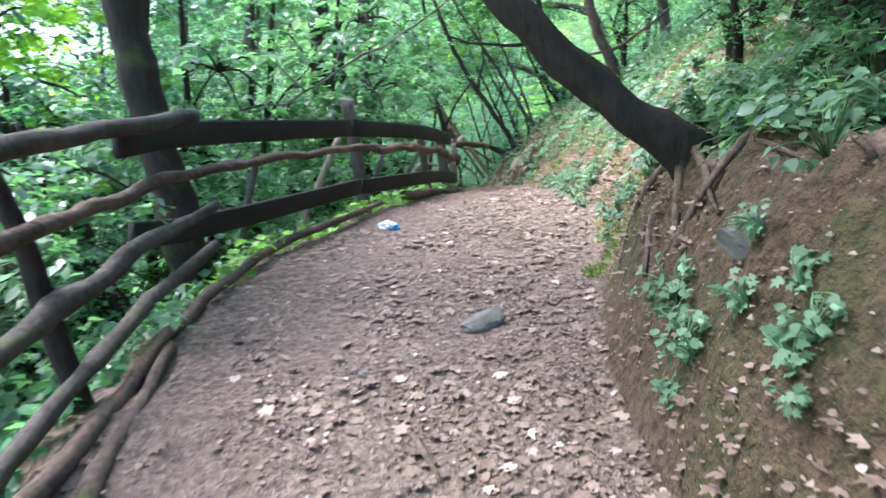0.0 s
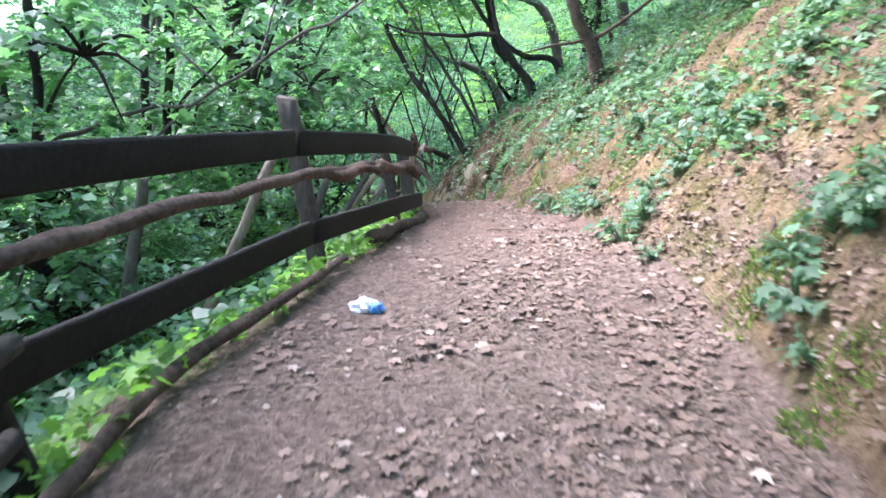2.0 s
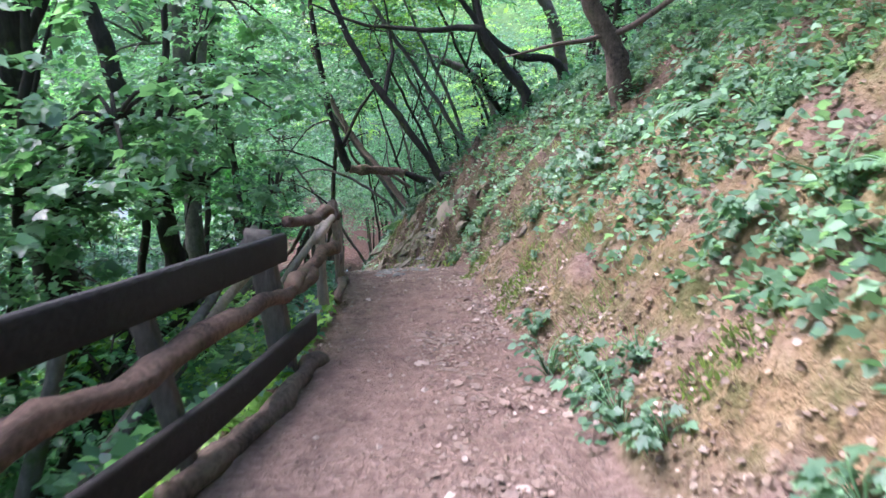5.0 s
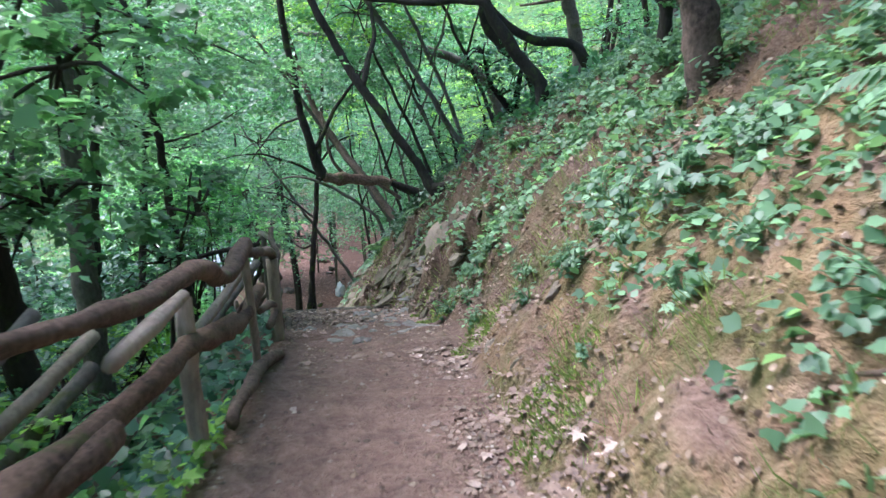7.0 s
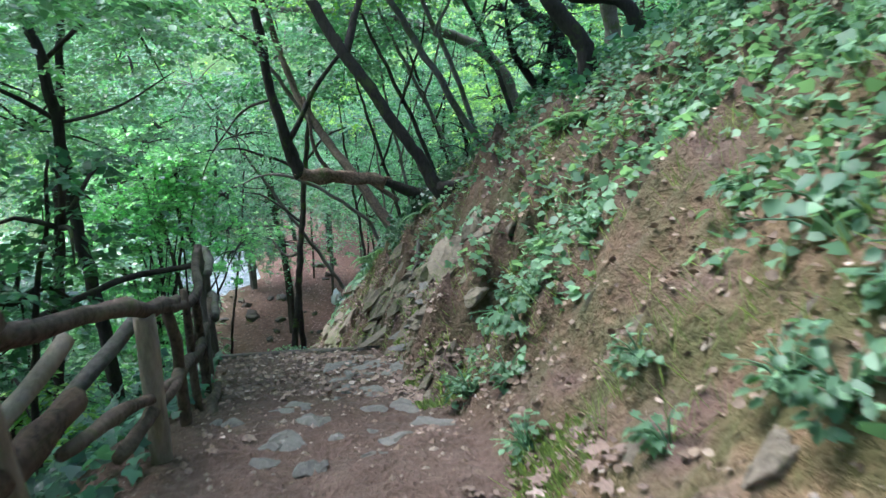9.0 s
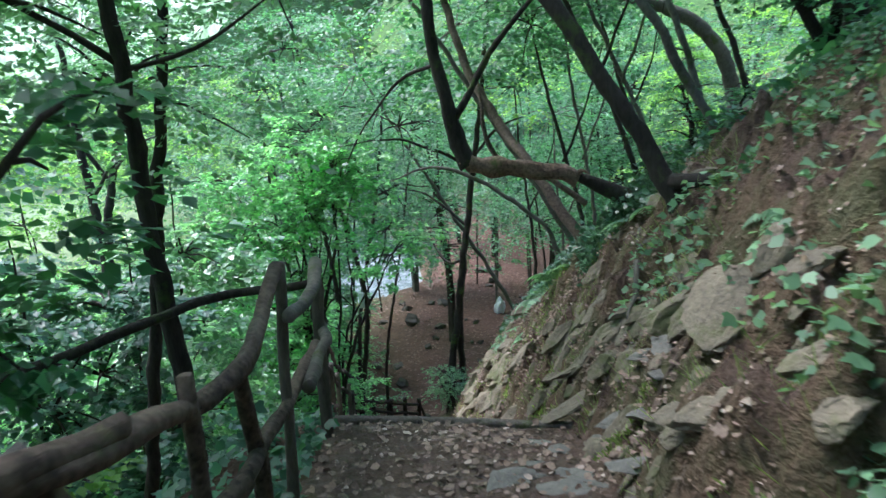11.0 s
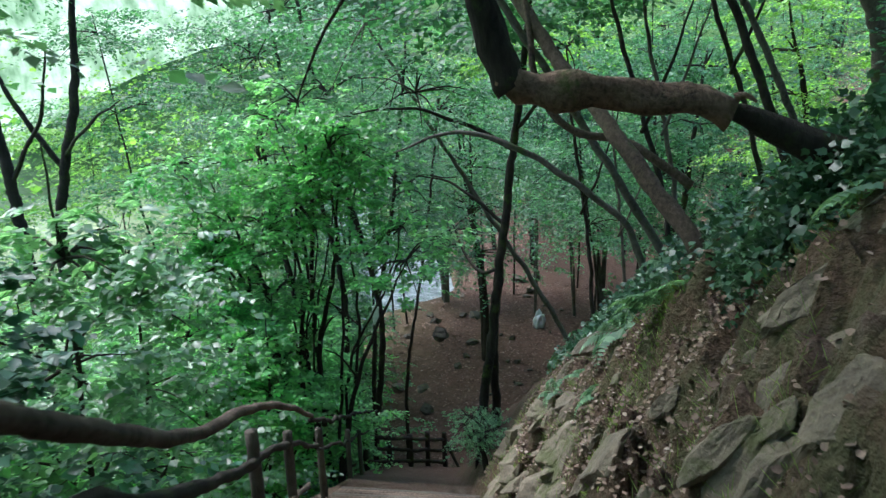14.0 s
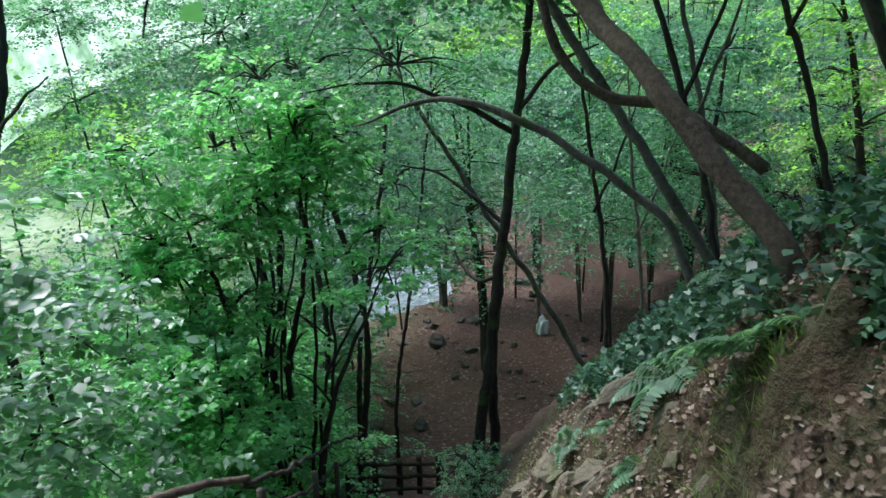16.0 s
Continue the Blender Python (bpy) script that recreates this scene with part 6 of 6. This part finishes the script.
carpet("hillside_undergrowth", "green undergrowth on the hillside above the stairs", "undergrowth", LEAF_A, 18000, 313, hillside, 0.13, 0.3, True, 0.7)
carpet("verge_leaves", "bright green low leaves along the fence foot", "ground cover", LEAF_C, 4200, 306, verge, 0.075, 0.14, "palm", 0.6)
carpet("dark_verge", "dark green low leaves under the log fence", "ground cover", LEAF_A, 1800, 314, near_verge, 0.07, 0.12, True, 0.6)
# dark leaf copy below the fence: shade put into the colour
carpet("shaded_verge", "low leaves tinted a shaded green under the branch fence", "ground cover", LEAF_B, 3400, 322, far_verge, 0.075, 0.14, True, 0.6)
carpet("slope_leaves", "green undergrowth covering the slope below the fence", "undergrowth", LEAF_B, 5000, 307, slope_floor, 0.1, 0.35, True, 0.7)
carpet("upper_slope_leaves", "grey green undergrowth on the slope behind the fence", "undergrowth", LEAF_M, 10000, 332, upper_slope, 0.1, 0.35, True, 0.7)


def grass_spot(rng):
    y = rng.uniform(4, 30)
    x = float(edge_right(y)) + rng.uniform(0.05, 3.5)
    return (x, y) if noise.noise(Vector((x * 1.3, y * 1.3, 31))) > 0.02 else (None, None)


def build_grass():
    rng = np.random.default_rng(310)
    C, D, N, S = [], [], [], []
    while len(C) < 26000:
        x, y = grass_spot(rng)
        if x is None:
            continue
        for _ in range(14):
            px, py = x + rng.normal() * 0.04, y + rng.normal() * 0.04
            C.append((px, py, height(px, py) - 0.01))
            D.append((rng.normal() * 0.6 - 0.25, rng.normal() * 0.6, 0.9))
            N.append((rng.normal(), rng.normal(), 0.1))
            S.append(rng.uniform(0.06, 0.16))
    tagged(new("grass", leaf_mesh("grass", C, D, N, S, GRASS, ratio=0.022)), "thin grass tufts on the bank", "grass", kind="stuff")


build_grass()


def build_moss():
    rng = np.random.default_rng(311)
    C, D, N, S = [], [], [], []
    for x, y, r in ((1.34, 5.85, 0.2), (1.5, 6.1, 0.14), (1.72, 12.6, 0.22), (1.8, 12.9, 0.2), (1.66, 14.7, 0.18), (1.75, 15.0, 0.14), (1.5, 16.6, 0.16), (1.45, 17.3, 0.16), (1.35, 18.9, 0.16), (0.9, 21.6, 0.2), (0.1, 25.6, 0.25), (-0.15, 26.4, 0.2), (0.6, 23.4, 0.22), (1.05, 4.9, 0.16), (1.9, 9.4, 0.2), (1.0, 24.6, 0.3)):
        for _ in range(420):
            a, q = rng.uniform(0, 6.28), r * math.sqrt(rng.uniform())
            px, py = x + math.cos(a) * q, y + math.sin(a) * q
            C.append((px, py, height(px, py) - 0.004))
            D.append((rng.normal() * 0.5 - 0.3, rng.normal() * 0.5, 0.8))
            N.append((rng.normal(), rng.normal(), 0.2))
            S.append(rng.uniform(0.02, 0.055))
    tagged(new("moss", leaf_mesh("moss", C, D, N, S, GRASS, ratio=0.2)), "yellow green moss cushions on the bank", "moss", kind="stuff")


build_moss()


# ---- stones ----
def rock_mesh(seed, material, cuts=16, detail=3):
    rng = random.Random(seed)
    bm = bmesh.new()
    bmesh.ops.create_icosphere(bm, subdivisions=detail, radius=1.0)
    planes = []
    for _ in range(cuts):
        n = Vector((rng.gauss(0, 1), rng.gauss(0, 1), rng.gauss(0, 1))).normalized()
        planes.append((n, rng.uniform(0.42, 0.8)))
    for v in bm.verts:
        for n, d in planes:
            k = v.co.dot(n) - d
            if k > 0:
                v.co -= n * k * 0.98
        v.co += v.co.normalized() * (0.08 * noise.noise(v.co * 2.3 + Vector((seed, 0, 0))) - 0.1 * abs(noise.noise(v.co * 3.6 + Vector((0, seed, 0)))) + 0.05 * noise.noise(v.co * 9))
    me = bpy.data.meshes.new("rock")
    bm.to_mesh(me)
    bm.free()
    me.materials.append(material)
    return me


ROCKS = [rock_mesh(s, ROCK, 20, 4) for s in range(6)]
DARKS = [rock_mesh(30 + s, DARK_STONE, 14) for s in range(3)]
SLABS = [rock_mesh(10 + s, GREY_STONE, 12) for s in range(3)]


def rock(mesh, place, size, turn, name="rock", label="grey brown weathered rock half buried in the bank", category="rock", group="rocks in the bank"):
    ob = new(name, mesh)
    ob.matrix_basis = Matrix.Translation(place) @ Euler([radians(a) for a in turn]).to_matrix().to_4x4() @ Matrix.Diagonal((*size, 1))
    return tagged(ob, label, category, group)


def place_rocks():
    rng = random.Random(31)
    rock(SLABS[1], (0.98, 2.42, 0.97), (0.14, 0.12, 0.12), (20, 30, 10), "stone", "grey brown angular stone stuck in the clay bank", "stone", "loose stones")
    rock(SLABS[0], (0.18, 4.0, 0.085), (0.2, 0.11, 0.06), (5, -8, 35), "stone", "grey flat stone lying on the path", "stone", "loose stones")
    rock(SLABS[1], (-0.2, 3.52, 0.09), (0.11, 0.06, 0.035), (5, 8, 20), "stone", "dark flat stone lying on the path", "stone", "loose stones")
    rock(SLABS[2], (-0.42, 3.3, 0.09), (0.07, 0.05, 0.03), (5, 8, 70), "stone", "small dark stone lying on the path", "stone", "loose stones")
    for i in range(290):
        y = rng.uniform(16.8, 28) if i < 260 else rng.uniform(12.5, 17)
        u = 0.02 + (1.6 if y > 20 else 0.8) * rng.random() ** 1.4 if i < 260 else rng.uniform(0.0, 0.8)
        x = float(edge_right(y)) + u
        s = (0.07 + 0.21 * rng.random() ** 1.8) * ((1.0 if y > 18.6 else 0.55) if i < 260 else 0.3)
        rock(rng.choice(ROCKS), (x, y, height(x, y) - s * 0.28), (s * rng.uniform(1.2, 2.2), s * rng.uniform(0.7, 1.2), s * rng.uniform(0.4, 0.7)), (rng.uniform(-20, 20), -45 + rng.uniform(-20, 20), rng.uniform(-30, 30)))
    # flagstones showing in the path before the stairs
    for _ in range(60):
        y = rng.uniform(15.2, 19.7)
        x = rng.gauss(0.7 + 0.12 * (y - 15.2), 0.28)
        s = rng.uniform(0.06, 0.22)
        rock(rng.choice(SLABS), (x, y, height(x, y) - 0.02), (s, s * rng.uniform(0.5, 1), 0.04), (rng.uniform(-6, 6), rng.uniform(-6, 6), rng.uniform(0, 360)), "flat_stone", "flat grey stone trodden into the path", "stone", "stones in the path")
    for x, y, s in ((0.06, 27.5, 0.3), (0.39, 26.1, 0.26), (-0.2, 27.9, 0.34), (0.2, 26.8, 0.22), (0.6, 25.5, 0.24), (-0.5, 28.8, 0.3), (0.75, 24.9, 0.2)):
        rock(ROCKS[int(y * 10) % 6], (x, y, height(x, y)), (s, s * 0.8, s * 0.85), (10, -25, 90 * x))
    rock(ROCKS[3], (-0.1, 26.2, height(-0.1, 26.2) - 0.1), (0.4, 0.32, 0.3), (10, -20, 30))
    rock(ROCKS[4], (0.25, 25.4, height(0.25, 25.4) - 0.1), (0.36, 0.4, 0.25), (-10, -30, 70))
    rock(ROCKS[0], (-0.35, 27.0, height(-0.35, 27.0) - 0.12), (0.35, 0.3, 0.35), (0, -25, 110))
    spots = [(-5.6, 50.6, 0.75), (-6.3, 52.8, 0.5), (-4.4, 53.4, 0.5), (-6.7, 53.9, 0.4), (-1.9, 60.4, 0.6), (-2.1, 57.8, 0.45), (-4.7, 42.9, 0.45), (-6.2, 42.6, 0.5), (-6.2, 44.8, 0.35), (-5.3, 44.9, 0.4), (-4.2, 47.0, 0.3), (-7.1, 50.7, 0.35), (-4.1, 48.2, 0.3), (-2.8, 60.1, 0.5)]
    spots += [(rng.uniform(-7.5, 2.5), rng.uniform(40, 58), 0.1 + 0.25 * rng.random() ** 2) for _ in range(46)]
    for x, y, s in spots:
        if abs(x - float(river_centre(y))) > 3.6:
            rock(rng.choice(DARKS), (x, y, height(x, y) + s * 0.2), (s, s * 0.75, s * 0.6), (rng.uniform(-8, 8), 0, rng.uniform(0, 360)), "stone", "brown stone lying on the leafy river terrace", "stone", "stones on the terrace")
    for _ in range(40):
        y = rng.uniform(41, 60)
        x = float(river_centre(y)) + rng.choice([-1, 1]) * rng.uniform(1.5, 7)
        s = rng.uniform(0.15, 0.55)
        rock(rng.choice(ROCKS), (x, y, float(ground(x, y)) + s * 0.1), (s, s * 0.8, s * 0.6), (0, 0, rng.uniform(0, 360)), "boulder", "dark boulder on the river bank", "boulder", "boulders by the river")


place_rocks()


def clods():
    rng = np.random.default_rng(320)
    v, f = [], []
    shape = [(1, 0, 0), (-1, 0, 0), (0, 1, 0), (0, -1, 0), (0, 0, 0.8), (0, 0, -0.6)]
    tri = [(0, 2, 4), (2, 1, 4), (1, 3, 4), (3, 0, 4), (2, 0, 5), (1, 2, 5), (3, 1, 5), (0, 3, 5)]
    for i in range(11000):
        if i < 9000:
            y = rng.uniform(1, 21)
            x = rng.uniform(float(edge_left(y)) - 0.1, float(edge_right(y)) + (0.3 if i % 2 else 1.6))
            s = 0.005 + 0.02 * rng.uniform() ** 3.5
        else:
            y = rng.uniform(1.4, 6.2)
            x = float(edge_right(y)) + rng.uniform(0.05, 1.3)
            s = 0.005 + 0.013 * rng.uniform() ** 2.5
        z = height(x, y)
        k = len(v)
        j = rng.uniform(0.6, 1.3, size=(6, 3)) * s
        v += [(x + a * p, y + b * q, z + c * r) for (a, b, c), (p, q, r) in zip(shape, j)]
        f += [tuple(t + k for t in q) for q in tri]
    tagged(mesh_object("clods", v, f, SOILBITS, False), "small clods and pebbles strewn on the path", "gravel", kind="stuff")


clods()


# ---- roots, twigs and litter ----
def root(points, radii, seed, material=BARK_BROWN, name="root", label="bare twisted root on the eroded bank", category="root", group="roots on the bank"):
    p = Vector(points[0])
    ob = mesh_object(name, *moved(tube(points, radii, 7, 0.25, 0.03, seed, 0.08), Matrix.Translation(-p)), material)
    ob.location = p
    return tagged(ob, label, category, group)


def draped(spots, lift=0.02):
    return [(x, y, height(x, y) + lift) for x, y in spots]


root(draped([(1.78, 21.9), (1.7, 21.55), (1.66, 21.2), (1.62, 20.86), (1.56, 20.5), (1.5, 20.2)], 0.03), [0.035, 0.03, 0.028, 0.026, 0.02, 0.008], 1, BARK_GREY)
root(draped([(1.8, 19.9), (1.72, 20.05), (1.64, 20.3), (1.58, 20.5)], 0.03), [0.03, 0.028, 0.022, 0.012], 2, BARK_GREY)
root(draped([(1.9, 21.2), (1.78, 21.45), (1.7, 21.75)], 0.03), [0.035, 0.03, 0.015], 12, BARK_GREY)
root(draped([(1.6, 20.1), (1.55, 19.95), (1.48, 19.8), (1.4, 19.75)], 0.025), [0.02, 0.022, 0.018, 0.006], 13, BARK_GREY)
root(draped([(2.0, 18.6), (1.8, 18.7), (1.62, 18.9), (1.45, 18.8)]), [0.02, 0.025, 0.02, 0.01], 3)
for k, spots in enumerate(([(1.12, 3.62), (1.04, 3.42), (0.98, 3.2), (0.94, 3.02)], [(1.18, 3.6), (1.15, 3.35), (1.1, 3.15), (1.05, 2.9)], [(1.05, 3.7), (0.98, 3.6), (0.92, 3.4), (0.86, 3.25)],
                           [(1.25, 3.65), (1.3, 3.4), (1.27, 3.1), (1.3, 2.8), (1.24, 2.6)], [(1.3, 3.7), (1.5, 3.55), (1.6, 3.3), (1.55, 3.0)], [(1.02, 3.75), (0.95, 3.8), (0.88, 3.95)], [(1.4, 2.7), (1.3, 2.55), (1.22, 2.3), (1.2, 2.1)])):
    root(draped(spots, 0.006), [0.028, 0.018, 0.013, 0.009, 0.005][:len(spots)], 40 + k)
root(draped([(1.6, 4.3), (1.35, 4.1), (1.1, 4.25), (0.95, 4.15)]), [0.03, 0.025, 0.02, 0.008], 4)
root(draped([(1.5, 3.3), (1.25, 3.2), (1.05, 3.1), (0.9, 3.15)]), [0.025, 0.02, 0.016, 0.006], 5)
root(draped([(1.7, 6.6), (1.6, 6.3), (1.5, 6.2)]), [0.015, 0.012, 0.006], 6)
root(draped([(-0.3, 2.9), (-0.18, 2.7), (-0.1, 2.5), (-0.06, 2.35)], 0.012), [0.008, 0.016, 0.014, 0.006], 7, BARK_BROWN, "stick", "short dark stick lying on the path", "stick", "sticks on the ground")
root(draped([(2.6, 11.2), (2.35, 11.5), (2.2, 11.9)], 0.03), [0.012, 0.012, 0.006], 8, BARK_BROWN, "stick", "thin dry stick lying on the bank", "stick", "sticks on the ground")
root(draped([(0.5, 9.0), (0.7, 9.05), (0.85, 9.0)], 0.012), [0.006, 0.008, 0.004], 9, WOOD_PALE, "stick", "thin pale stick lying on the path", "stick", "sticks on the ground")


def crumpled(name, place, size, material, seed, label, category):
    bm = bmesh.new()
    bmesh.ops.create_icosphere(bm, subdivisions=3, radius=1.0)
    for v in bm.verts:
        v.co *= 1 + 0.5 * noise.noise(v.co * 1.7 + Vector((seed, 0, 0))) + 0.2 * noise.noise(v.co * 4.5 + Vector((0, seed, 0)))
        v.co = Vector((v.co.x * size[0], v.co.y * size[1], v.co.z * size[2]))
    me = bpy.data.meshes.new(name)
    bm.to_mesh(me)
    bm.free()
    me.materials.append(material)
    ob = new(name, me)
    ob.location = place
    return tagged(ob, label, category)


wrap = crumpled("plastic_bag", (-0.55, 6.55, height(-0.55, 6.55) + 0.025), (0.085, 0.055, 0.045), WHITE_PLASTIC, 1, "crumpled white and blue plastic bag on the path", "litter")
blue = crumpled("printed_end", (0.065, -0.02, -0.005), (0.042, 0.036, 0.036), BLUE_PLASTIC, 2, "", "")
blue.parent = wrap
crumpled("plastic_bag", (-1.3, 52.2, height(-1.3, 52.2) + 0.3), (0.25, 0.25, 0.45), WHITE_PLASTIC, 4, "white plastic bag lying far off by the river", "litter")


crumpled("paper_scrap", (2.1, 5.5, height(2.1, 5.5) + 0.015), (0.06, 0.05, 0.02), PAPER, 6, "crumpled white paper scrap on the bank", "litter")


def trail_sign(x, y, z, wide, tall):
    t = empty("trail_sign", (x, y, z), "small white board sign on a dark tree stem", "sign")
    part("board", plank([(-wide / 2, 0, 0), (0, 0, 0), (wide / 2, 0, 0)], tall, 0.02), PAPER, t)
    part("backing", plank([(-wide / 3, 0.03, 0), (0, 0.03, 0), (wide / 3, 0.03, 0)], tall * 0.8, 0.03, 3), POSTWOOD, t)


trail_sign(-4.62, 36.85, -8.05, 0.17, 0.5)
